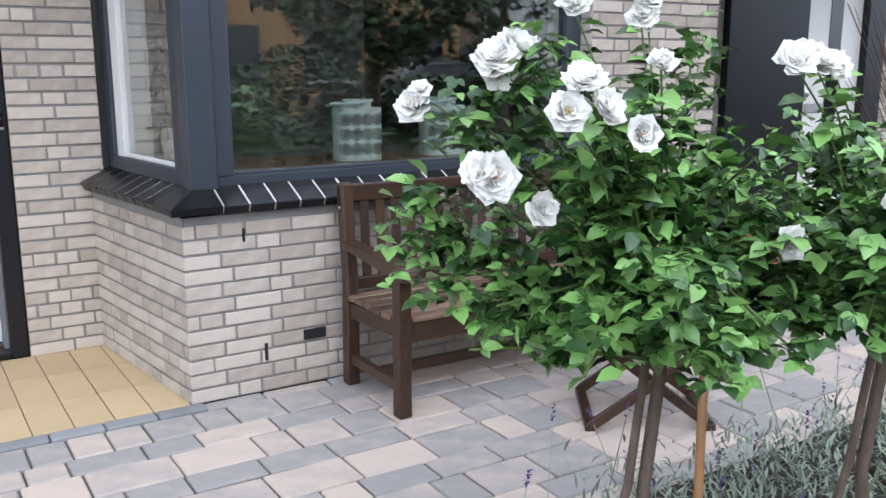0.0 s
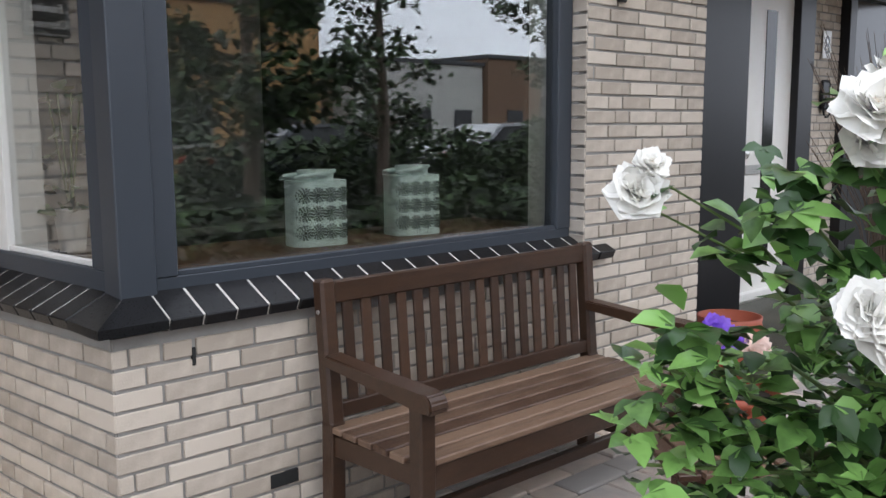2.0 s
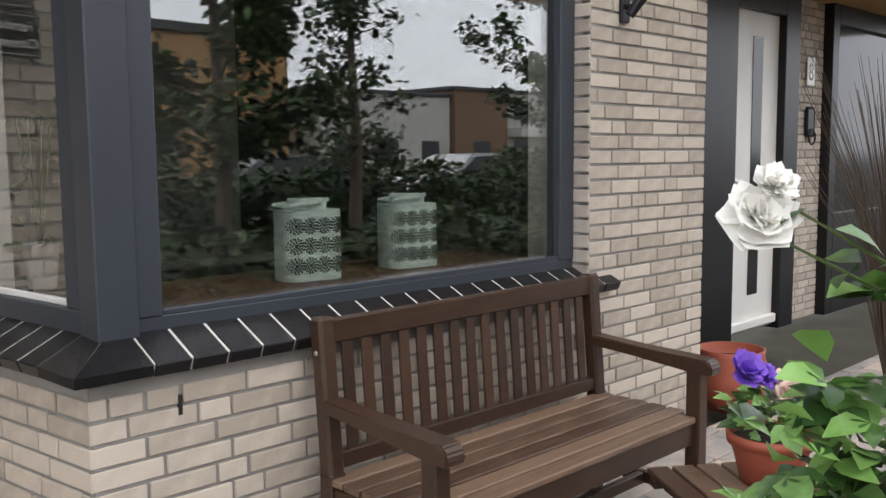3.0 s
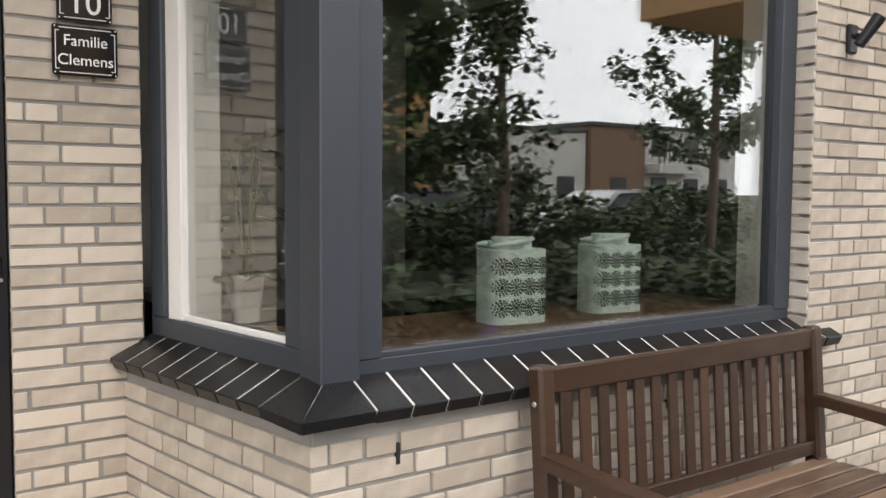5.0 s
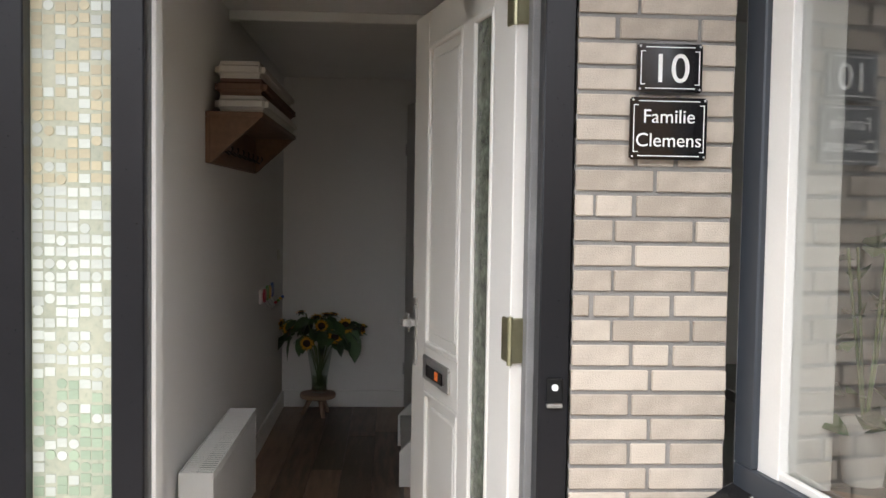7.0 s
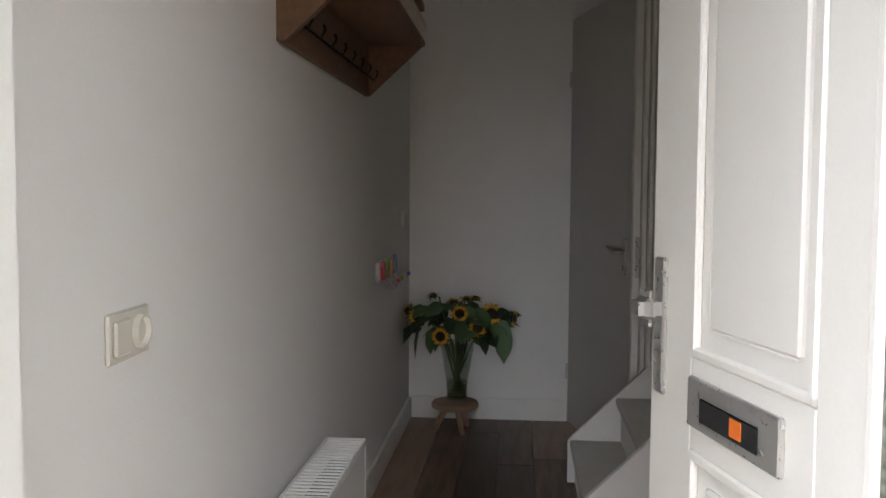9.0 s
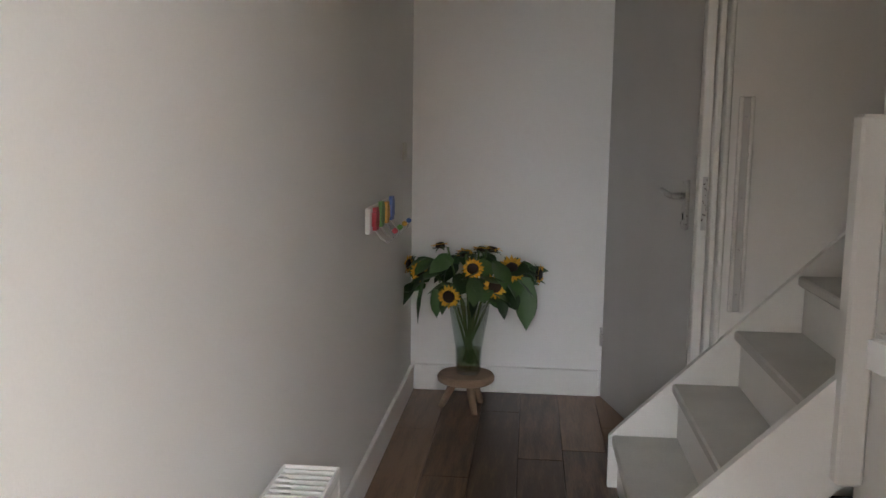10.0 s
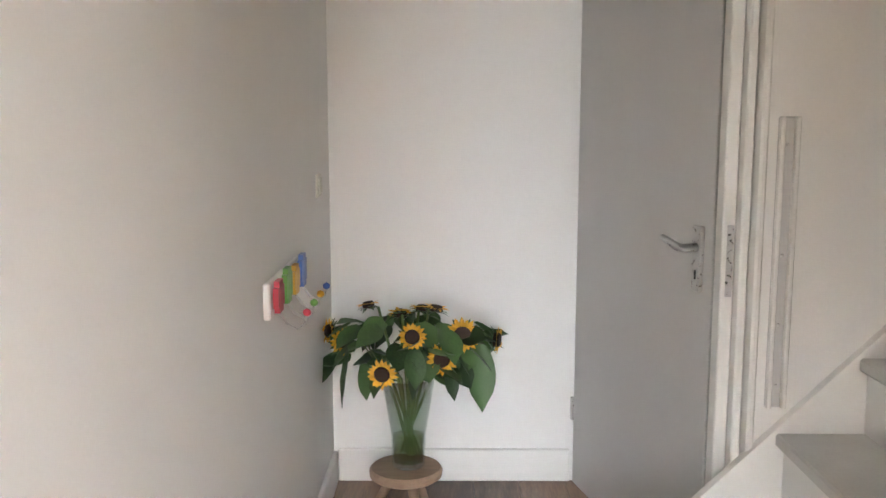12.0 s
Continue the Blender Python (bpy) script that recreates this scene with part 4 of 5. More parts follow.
part("plate", box(-0.02, -0.014, -0.028, 0.02, 0, 0.036, 0.003), ENAMEL, t)
part("label_strip", box(-0.02, -0.016, -0.04, 0.02, 0, -0.029, 0.002), STEEL, t, "steel name strip")
part("button", turned([(0, 0), (0.009, 0), (0.008, 0.005), (0, 0.006)], 12), LETTER, t, m=pose(0, -0.014, 0.012, 90, 0, 0))


def plate(name, label, m, w, h, lines):
    t = thing(name, label, "sign", m=m)
    part("plate", box(-w / 2, -0.012, -h / 2, w / 2, 0, h / 2, 0.004, seg=2), ENAMEL, t)
    b = bmesh.new()
    i, s, c = 0.008, 0.0022, 0.012
    for x0, z0, x1, z1 in ((-w / 2 + i + c, h / 2 - i - s, w / 2 - i - c, h / 2 - i), (-w / 2 + i + c, -h / 2 + i, w / 2 - i - c, -h / 2 + i + s), (-w / 2 + i, -h / 2 + i + c, -w / 2 + i + s, h / 2 - i - c), (w / 2 - i - s, -h / 2 + i + c, w / 2 - i, h / 2 - i - c)):
        box(x0, -0.0128, z0, x1, -0.0118, z1, 0, b)
    for sx in (-1, 1):
        for sz in (-1, 1):
            box(min(sx * (w / 2 - i - c), sx * (w / 2 - i)), -0.0128, min(sz * (h / 2 - i - c), sz * (h / 2 - i - c + s)), max(sx * (w / 2 - i - c), sx * (w / 2 - i)), -0.0118, max(sz * (h / 2 - i - c), sz * (h / 2 - i - c + s)), 0, b)
    part("border_line", b, LETTER, t, "thin white border line")
    for sx in (-1, 1):
        for sz in (-1, 1):
            part("screw", turned([(0, 0), (0.003, 0), (0.0025, 0.002), (0, 0.0025)], 8), STEEL, t, m=pose(sx * (w / 2 - 0.007), -0.012, sz * (h / 2 - 0.007), 90, 0, 0))
    for text, size, z in lines:
        lettering(text, size, LETTER, t, pose(0, -0.0125, z, 90, 0, 0))
    return t


plate("number_plate", "black enamel house number plate with white numerals", pose(1.357, YW - 0.012, 1.933), 0.163, 0.118, (("10", 0.1, -0.035),))
plate("name_plate", "black enamel name plate with white lettering", pose(1.357, YW - 0.012, 1.785), 0.193, 0.152, (("Familie", 0.047, 0.014), ("Clemens", 0.047, -0.044)))

# ---- front door, standing open ----
hx, hy, fx, fy = 1.045, 4.74, 0.81, 5.72
DL = math.hypot(fx - hx, fy - hy)
t = thing("door_1", "white panelled front door standing open into the hall", "door", m=pose(hx, hy, FLOOR + 0.01, 0, 0, math.degrees(math.atan2(fy - hy, fx - hx))), kind="structure")
DH = 2.22
# local x runs from the hinge to the free edge; the outer face looks along +y
def dbox(name, x0, y0, z0, x1, y1, z1, mat, bevel=0.003, label="", parent=None):
    return part(name, box(x0, y0, z0, x1, y1, z1, bevel), mat, parent or t, label)
dbox("hinge_stile", 0, 0, 0, 0.165, 0.045, DH, WHITE)
dbox("middle_stile", 0.345, 0, 0, 0.45, 0.045, DH, WHITE)
dbox("free_stile", 0.83, 0, 0, DL, 0.045, DH, WHITE)
dbox("top_rail", 0.165, 0, DH - 0.12, 0.83, 0.045, DH, WHITE)
dbox("bottom_rail", 0.165, 0, 0, 0.83, 0.045, 0.2, WHITE)
dbox("lock_rail", 0.45, 0, 0.88, 0.83, 0.045, 1.04, WHITE)
dbox("glass_strip", 0.165, 0.030, 0.2, 0.345, 0.038, DH - 0.12, STRIPGLASS, 0, "textured dark glass strip")
for z0, z1 in ((0.2, 0.88), (1.04, DH - 0.12)):
    dbox("panel", 0.45, 0.012, z0, 0.83, 0.033, z1, WHITE)
    dbox("raised_field", 0.50, 0.030, z0 + 0.05, 0.78, 0.040, z1 - 0.05, WHITE, 0.008)
for x0, x1, z0, z1 in ((0.45, 0.83, 0.2, 0.88), (0.45, 0.83, 1.04, DH - 0.12), (0.165, 0.345, 0.2, DH - 0.12)):
    for a in ((x0, z0, x0 + 0.018, z1), (x1 - 0.018, z0, x1, z1), (x0, z0, x1, z0 + 0.018), (x0, z1 - 0.018, x1, z1)):
        dbox("moulding", a[0], 0.034, a[1], a[2], 0.049, a[3], WHITE, 0.004)
lb = dbox("letterbox", 0.52, 0.045, 0.925, 0.82, 0.056, 1.01, STEEL, 0.003, "steel letterbox plate with an orange label")
dbox("letter_flap", 0.575, 0.056, 0.942, 0.765, 0.06, 0.983, ENAMEL, 0.002, parent=lb)
dbox("sticker", 0.62, 0.06, 0.95, 0.655, 0.0615, 0.978, LABEL, 0, "orange sticker", parent=lb)
lp = dbox("lock_plate", DL - 0.075, 0.045, 0.95, DL - 0.03, 0.055, 1.2, STEEL, 0.004, "long steel lock plate")
part("knob", box(DL - 0.09, 0.055, 1.075, DL - 0.005, 0.10, 1.14, 0.02, seg=3), STEEL, lp)
part("lock_case", box(DL - 0.002, 0.012, 0.95, DL + 0.002, 0.034, 1.17, 0.001), STEEL, t)
for z in (0.25, 1.12, 2.02):
    h = part("hinge", box(-0.012, 0.006, z, 0.055, 0.05, z + 0.12, 0.004), BRASS, t, "dull brass hinge")
    part("pin", tube([(-0.012, 0.05, z - 0.005), (-0.012, 0.05, z + 0.125)], 0.008, 8), BRASS, h)
dbox("weather_bar", 0.02, 0.045, 0.03, DL - 0.02, 0.08, 0.09, WHITE, 0.012)

# ---- hall ----
floor = structure("floor", box(LX, YW + 0.1, -0.05, 1.36, EY, FLOOR - 0.012), ROOMDARK, "dark oak plank floor", "floor")
x, k = LX + 0.012, 0
rf = random.Random(4)
while x < 1.34:
    y = YW + 0.17 - rf.uniform(0, 1.0)
    while y < EY:
        L = rf.uniform(1.2, 2.0)
        s, e = max(y, YW + 0.165), min(y + L, EY - 0.002)
        if e - s > 0.05:
            part("plank", box(0.001, s, FLOOR - 0.012, 0.177, e - 0.001, FLOOR, 0.0015), OAK, floor, m=pose(x, 0, 0))
        y += L
    x += 0.178
structure("wall_left", box(LX - 0.12, YW + 0.12, -0.05, LX, EY + 0.1, CEILING), WALL, "white plastered hall wall", "wall")
structure("wall_end", box(LX, EY, -0.05, 1.9, EY + 0.1, CEILING), WALL, "white end wall of the hall", "wall")
structure("wall_stairs", prism([(1.118, SY), (4.2, SY), (4.2, SY + 0.1), (1.14, SY + 0.1)], -0.05, 5.2), WALL, "white wall beside the stairs", "wall")
structure("wall_right", box(1.30, YW + 0.13, -0.05, 1.355, 7.2, CEILING), WALL, "white wall behind the open door", "wall")
structure("wall_stair_near", box(1.30, 7.2, 0, 4.2, 7.25, 5.2), WALL, "white wall on the near side of the stairs", "wall")
structure("wall_stair_end", box(4.2, 7.2, 0, 4.3, SY + 0.1, 5.2), WALL, "white wall at the top of the stairs", "wall")
structure("wall_front_hall", box(1.135, YW + 0.1, 0, 1.355, YW + 0.16, 2.69), WALL, "inner face of the front wall", "wall")
structure("ceiling", box(LX - 0.1, YW + 0.12, CEILING, 1.36, EY + 0.1, CEILING + 0.1), CEIL, "white hall ceiling", "ceiling")
structure("ceiling_stairs", box(3.3, 7.2, 5.2, 4.3, SY + 0.1, 5.3), CEIL, "white ceiling over the stairs", "ceiling")
structure("ceiling_stairs_front", box(1.30, 7.2, 5.2, 1.5, SY + 0.1, 5.3), CEIL, "white ceiling over the stairs", "ceiling")
structure("wall_over_hall", box(1.30, 7.2, 2.6, 1.36, SY + 0.1, 5.2), WALL, "white wall above the hall ceiling", "wall")
structure("ceiling_trim", box(LX, 6.88, CEILING - 0.05, 1.30, 6.95, CEILING, 0.006), WHITE, "white trim across the hall ceiling", "trim")
structure("baseboard_left", box(LX, YW + 0.2, FLOOR, LX + 0.018, EY - 0.02, FLOOR + 0.125, 0.004), WHITE, "white painted skirting board", "baseboard")
structure("baseboard_end", box(LX + 0.018, EY - 0.018, FLOOR, 0.79, EY, FLOOR + 0.13, 0.004), WHITE, "white painted skirting board", "baseboard")
# grey room door standing against the side of the hall
gx, gy, ex, ey = 0.80, EY - 0.03, 1.035, 8.26
GL = math.hypot(ex - gx, ey - gy)
t = thing("door_3", "flat light grey inner door with a steel handle", "door", m=pose(gx, gy, FLOOR + 0.006, 0, 0, math.degrees(math.atan2(ey - gy, ex - gx))), kind="structure")
dbox("leaf", 0, 0, 0, GL, 0.04, 2.3, GREYDOOR, 0.002)
hp = dbox("handle_plate", GL - 0.085, -0.014, 0.92, GL - 0.04, 0.0, 1.105, STEEL, 0.003, "steel handle plate")
part("lever", tube([(GL - 0.06, -0.012, 1.045), (GL - 0.057, -0.055, 1.045), (GL - 0.085, -0.06, 1.045), (GL - 0.18, -0.055, 1.06)], [0.012, 0.012, 0.012, 0.009], 10), STEEL, hp, smooth=True)
part("keyhole", box(GL - 0.066, -0.0155, 0.955, GL - 0.058, -0.014, 0.98), ENAMEL, hp)
for z in (0.25, 1.92):
    dbox("hinge", -0.012, -0.01, z, 0.006, 0.004, z + 0.09, STEEL, 0.002)
t = thing("door_frame_inner", "white moulded door frame with a steel strike plate", "door frame", m=pose(1.062, 8.18, FLOOR), kind="structure")
part("stop", box(-0.03, -0.012, 0, 0.005, 0.05, 2.4, 0.004), WHITE, t)
part("jamb", box(0.008, -0.045, 0, 0.031, 0.02, 2.4, 0.005), WHITE, t)
part("architrave", box(0.034, -0.085, 0, 0.054, 0.02, 2.4, 0.006), WHITE, t)
part("strike_plate", box(-0.018, -0.0145, 0.94, 0.0, -0.012, 1.13, 0.001), STEEL, t)

# ---- stairs ----
t = thing("staircase", "white painted wooden staircase rising beside the hall", "stairs", m=pose(0.775, SY, FLOOR), kind="structure")
RISE, RUN, WIDE = 0.2, 0.204, 0.85
for k in range(11):
    part("tread", box(k * RUN - 0.02, -WIDE, (k + 1) * RISE - 0.035, (k + 1) * RUN + 0.02, -0.032, (k + 1) * RISE, 0.006), TREAD, t)
    part("riser", box(k * RUN + 0.005, -WIDE, k * RISE, k * RUN + 0.02, -0.032, (k + 1) * RISE - 0.036, 0), WHITE, t)
for y in (-0.03, -WIDE - 0.03):
    sb = bmesh.new()
    pts = [(-0.03, 0.0), (-0.03, 0.19), (0.0, 0.225), (11 * RUN, 0.225 + 11 * RISE), (11 * RUN, 11 * RISE - 0.1), (0.1, 0.0)]
    lo, hi = [sb.verts.new((x, y, z)) for x, z in pts], [sb.verts.new((x, y + 0.03, z)) for x, z in pts]
    sb.faces.new(lo), sb.faces.new(hi[::-1])
    for i in range(len(pts)):
        j = (i + 1) % len(pts)
        sb.faces.new((lo[i], hi[i], hi[j], lo[j]))
    part("stringer", sb, WHITE, t)
nw = part("newel_post", box(0.455, -WIDE - 0.075, 0.4, 0.525, -WIDE - 0.005, 1.34, 0.008), WHITE, t)
# wall profile of a stair gate
t = thing("gate_rail", "white metal gate profile screwed to the wall by the stairs", "stair gate", m=pose(1.168, SY, 0.70))
part("back", box(-0.028, -0.008, 0, 0.022, 0, 0.75, 0.004), GREYDOOR, t, "grey channel of the profile")
part("flange", box(-0.028, -0.028, 0, -0.016, -0.008, 0.75, 0.003), WHITE, t)
part("flange", box(0.010, -0.028, 0, 0.022, -0.008, 0.75, 0.003), WHITE, t)
for z in (0.06, 0.22, 0.4, 0.68):
    part("screw", turned([(0, 0), (0.005, 0), (0.004, 0.002), (0, 0.003)], 8), STEEL, t, m=pose(-0.003, -0.008, z, 90, 0, 0))

# ---- radiator ----
t = thing("radiator", "white panel radiator with a slotted top grille", "radiator", m=pose(LX, 5.76, FLOOR))
part("front_panel", box(0.13, 0, 0.10, 0.15, 1.08, 0.50, 0.008), WHITE, t)
part("back_panel", box(0.02, 0, 0.10, 0.04, 1.08, 0.50, 0.008), WHITE, t)
part("side_panel", box(0.02, -0.004, 0.10, 0.152, 0.006, 0.525, 0.003), WHITE, t)
part("side_panel", box(0.02, 1.074, 0.10, 0.152, 1.084, 0.525, 0.003), WHITE, t)
# Dark block that stands in for the shade between the panels.
part("inner", box(0.04, 0.02, 0.14, 0.13, 1.06, 0.46), ROOMDARK, t)
for x in (0.02, 0.146):
    part("grille_edge", box(x - 0.0, 0, 0.50, x + 0.008, 1.08, 0.525, 0.002), WHITE, t)
for k in range(38):
    part("grille_slat", box(0.028, 0.006 + k * 0.0284, 0.517, 0.146, 0.014 + k * 0.0284, 0.522), WHITE, t)
for y in (0.15, 0.93):
    part("foot", box(0.05, y - 0.02, 0, 0.12, y + 0.02, 0.12, 0.004), WHITE, t)
part("valve", tube([(0.1, 1.10, 0.03), (0.1, 1.10, 0.12)], 0.014, 8), STEEL, t)

# ---- light switch and socket ----
t = thing("light_switch", "cream double wall plate with switch and socket", "switch", m=pose(LX, 5.405, 1.13))
part("plate", box(0, -0.078, -0.042, 0.008, 0.078, 0.042, 0.004), PLASTIC, t)
part("rocker", box(0.008, -0.066, -0.03, 0.016, -0.008, 0.03, 0.004), PLASTIC, t)
part("socket", turned([(0.0, 0.004), (0.02, 0.004), (0.024, 0.012), (0.028, 0.012), (0.03, 0)], 20), PLASTIC, t, m=pose(0.006, 0.038, 0, 0, 90, 0))
t = thing("light_switch", "small white switch near the corner of the hall", "switch", m=pose(LX, 8.9, 1.22))
part("plate", box(0, -0.04, -0.04, 0.009, 0.04, 0.04, 0.004), PLASTIC, t)
part("rocker", box(0.009, -0.028, -0.028, 0.014, 0.028, 0.028, 0.003), PLASTIC, t)

# ---- wall shelf with cloth ----
t = thing("wall_shelf", "reclaimed wood bracket shelf high on the hall wall", "shelf", m=pose(LX, 6.33, 1.76))
part("board", box(0.0, 0, 0.20, 0.25, 1.35, 0.225, 0.004), SHELFWOOD, t)
part("back_board", box(0, 0.0, 0.0, 0.022, 1.35, 0.2, 0.003), SHELFWOOD, t)
for y in (0.0, 1.318):
    tri = bmesh.new()
    lo, hi = [tri.verts.new((x, y, z)) for x, z in ((0.022, 0.0), (0.24, 0.2), (0.022, 0.2))], [tri.verts.new((x, y + 0.03, z)) for x, z in ((0.022, 0.0), (0.24, 0.2), (0.022, 0.2))]
    tri.faces.new(lo), tri.faces.new(hi[::-1])
    for i in range(3):
        j = (i + 1) % 3
        tri.faces.new((lo[i], hi[i], hi[j], lo[j]))
    part("bracket", tri, SHELFWOOD, t)
for k in range(8):
    part("coat_hook", tube([(0.02, 0.1 + 0.16 * k, 0.08), (0.06, 0.1 + 0.16 * k, 0.05), (0.075, 0.1 + 0.16 * k, 0.075), (0.07, 0.1 + 0.16 * k, 0.09)], 0.005, 6), BLACK, t)
t = thing("folded_blanket", "brown and cream striped blanket folded on the shelf", "blanket", m=pose(LX + 0.03, 6.36, 1.985))
for k, mt in enumerate((STRIPE_W, STRIPE_B, STRIPE_W)):
    part("fold", box(0.0, 0.0, 0.075 * k + 0.0005, 0.235 - 0.008 * k, 1.25, 0.075 * k + 0.0745, 0.024, seg=3), mt, t, "cream stripe" if mt is STRIPE_W else "brown stripe")

# ---- children's coat rack ----
t = thing("coat_rack", "white children's coat rack with coloured wooden figures", "coat rack", m=pose(LX, 7.965, 0.958))
part("board", box(0, 0, 0, 0.018, 0.50, 0.092, 0.004), WHITE, t)
cols = [(0.45, 0.03, 0.05), (0.12, 0.30, 0.05), (0.65, 0.35, 0.03), (0.05, 0.12, 0.40)]
for k, c in enumerate(cols):
    mt = material("toy_paint_" + ("red", "green", "yellow", "blue")[k], c, 0.4, vary=0.1, bump=0)
    y = 0.07 + 0.12 * k
    part("wooden_figure", box(0.018, y - 0.04, 0.01, 0.034, y + 0.04, 0.09 + 0.012 * (k % 2), 0.015, seg=2), mt, t, ("red", "green", "yellow", "blue")[k] + " painted wooden shape")
    hk = part("hook", tube([(0.018, y, 0.02), (0.045, y, -0.02), (0.07, y, -0.035), (0.09, y, -0.02), (0.095, y, 0.0)], 0.0035, 6), STEEL, t)
    part("knob", turned([(0, -0.011), (0.009, -0.006), (0.011, 0), (0.009, 0.006), (0, 0.011)], 12), mt, hk, m=pose(0.095, y, 0.008), smooth=True)

# ---- stool, vase and sunflowers ----
SX, SYY = 0.165, 8.93
t = thing("stool", "small round oak stool with splayed legs", "stool", m=pose(SX, SYY, FLOOR))
part("seat", turned([(0, 0.128), (0.118, 0.128), (0.13, 0.136), (0.132, 0.155), (0.124, 0.166), (0, 0.168)], 36), STOOLWOOD, t, smooth=False)
for k in range(3):
    a = radians(-65 + 120 * k)
    part("leg", tube([(0.05 * math.cos(a), 0.05 * math.sin(a), 0.13), (0.115 * math.cos(a), 0.115 * math.sin(a), 0.0)], [0.02, 0.015], 10), STOOLWOOD, t, smooth=True)
vz = FLOOR + 0.169
t = thing("vase", "tall flared clear glass vase on the oak stool", "vase", m=pose(SX + 0.01, SYY, vz))
vs = part("glass_body", turned([(0, 0.0), (0.05, 0.0), (0.058, 0.01), (0.062, 0.12), (0.095, 0.33), (0.092, 0.332), (0.058, 0.125), (0.053, 0.022), (0, 0.02)], 32), CLEAR, t, smooth=True)
vs.visible_shadow = False
wt = part("water", turned([(0, 0.0205), (0.0525, 0.0225), (0.0570, 0.115), (0, 0.115)], 28), WATER, t, "greenish water", smooth=True)
wt.visible_shadow = False
t = thing("sunflower_bouquet", "bouquet of yellow sunflowers with dark drooping leaves", "sunflowers", m=pose(SX + 0.01, SYY, vz + 0.045))
rs = random.Random(31)
# heads: offset, the way they face, and size
HEADS = [((-0.27, -0.04, 0.46), (-0.9, -0.5, 0.2), 0.04), ((-0.22, -0.10, 0.44), (0.5, -0.9, 0.1), 0.04), ((-0.08, -0.16, 0.34), (-0.2, -1, -0.1), 0.045), ((0.02, -0.13, 0.46), (0.1, -0.9, 0.5), 0.042),
         ((0.12, -0.15, 0.39), (0.1, -1, 0.05), 0.046), ((0.19, -0.10, 0.46), (0.1, -1, 0.1), 0.05), ((0.31, -0.04, 0.43), (1, -0.3, 0), 0.042), ((-0.14, 0.02, 0.54), (-0.2, 0.2, 1), 0.035), ((0.05, 0.05, 0.52), (0.1, 0.4, 1), 0.04), ((-0.03, 0.06, 0.5), (0, 0.5, 0.8), 0.04), ((0.1, 0.0, 0.53), (0.2, 0.1, 1), 0.04)]
for c, face, r in HEADS:
    c = Vector(c)
    root = Vector((-c.x * 0.1 + rs.uniform(-0.02, 0.02), -c.y * 0.1 + rs.uniform(-0.02, 0.02), 0))
    bend = Vector((c.x * 0.28, c.y * 0.28, 0.29))
    q = Vector(face).normalized().to_track_quat("Z", "Y").to_matrix().to_4x4()
    part("stem", tube([root, root * 0.3 + bend * 0.5 + Vector((0, 0, 0.02)), bend, c * 0.75 + Vector((0, 0, 0.13)), c - Vector(face).normalized() * 0.01], [0.006, 0.006, 0.0055, 0.005, 0.005], 7), STEM, t, smooth=True)
    hd = part("flower_disc", turned([(0, 0.012), (r * 0.45, 0.014), (r * 0.62, 0.006), (r * 0.6, -0.008), (0, -0.012)], 16), SUNDISC, t, "dark brown flower disc", m=Matrix.Translation(c) @ q, smooth=True)
    pb = bmesh.new()
    for k in range(18):
        a = 2 * math.pi * k / 18 + rs.uniform(-0.1, 0.1)
        leaf(pb, Matrix.Rotation(a, 4, "Z") @ Matrix.Translation((0, r * 0.5, 0.002)) @ Matrix.Rotation(rs.uniform(-0.1, 0.5), 4, "X"), r * rs.uniform(0.55, 0.8), r * 0.36)
    part("petal_ring", pb, SUNPETAL, hd, "yellow petals")
    sp = bmesh.new()
    for k in range(12):
        a = 2 * math.pi * k / 12
        leaf(sp, Matrix.Rotation(a, 4, "Z") @ Matrix.Translation((0, r * 0.3, -0.01)) @ Matrix.Rotation(rs.uniform(-0.4, 0.3), 4, "X"), r * 0.95, r * 0.35)
    part("calyx", sp, LEAFDARK, hd, "green sepals")


def big_leaf(bm, m, length, width, rng):
    """A broad wavy leaf that curls along its length."""
    rows, curl = [], rng.uniform(-0.35, 0.15)
    for i in range(8):
        v = i / 7
        w = width * (0.06 + math.sin(math.pi * min(1, v * 0.85 + 0.12)) ** 0.9) * (1 - 0.9 * max(0, v - 0.8) / 0.2)
        rows.append([bm.verts.new(m @ Vector((s * w, v * length, curl * length * v * v + 0.22 * w * s * s + rng.uniform(-0.04, 0.04) * width * abs(s)))) for s in (-1, -0.5, 0, 0.5, 1)])
    for a, b in zip(rows, rows[1:]):
        for k in range(4):
            bm.faces.new((a[k], a[k + 1], b[k + 1], b[k]))


lv = bmesh.new()
for k in range(80):
    a = rs.uniform(0, 6.28)
    r = rs.uniform(0.05, 0.24)
    big_leaf(lv, aim((r * math.cos(a) * 1.1, r * math.sin(a) * 0.7, rs.uniform(0.33, 0.50)), (math.cos(a), math.sin(a) * 0.7, rs.uniform(-1.2, 0.2)), rs.uniform(-0.8, 0.8)), rs.uniform(0.09, 0.14), rs.uniform(0.032, 0.05), rs)
for p, d, L in (((-0.20, -0.08, 0.40), (-0.15, -0.1, -1), 0.2), ((-0.15, -0.10, 0.36), (0.1, -0.1, -1), 0.13), ((0.25, -0.06, 0.42), (0.05, -0.1, -1), 0.24), ((0.14, -0.1, 0.36), (0.2, -0.2, -1), 0.13), ((0.04, -0.12, 0.38), (-0.1, -0.2, -1), 0.14)):
    big_leaf(lv, aim(p, d, 0.3), L, L * 0.2, rs)
part("leaves", lv, LEAFDARK, t, smooth=True)

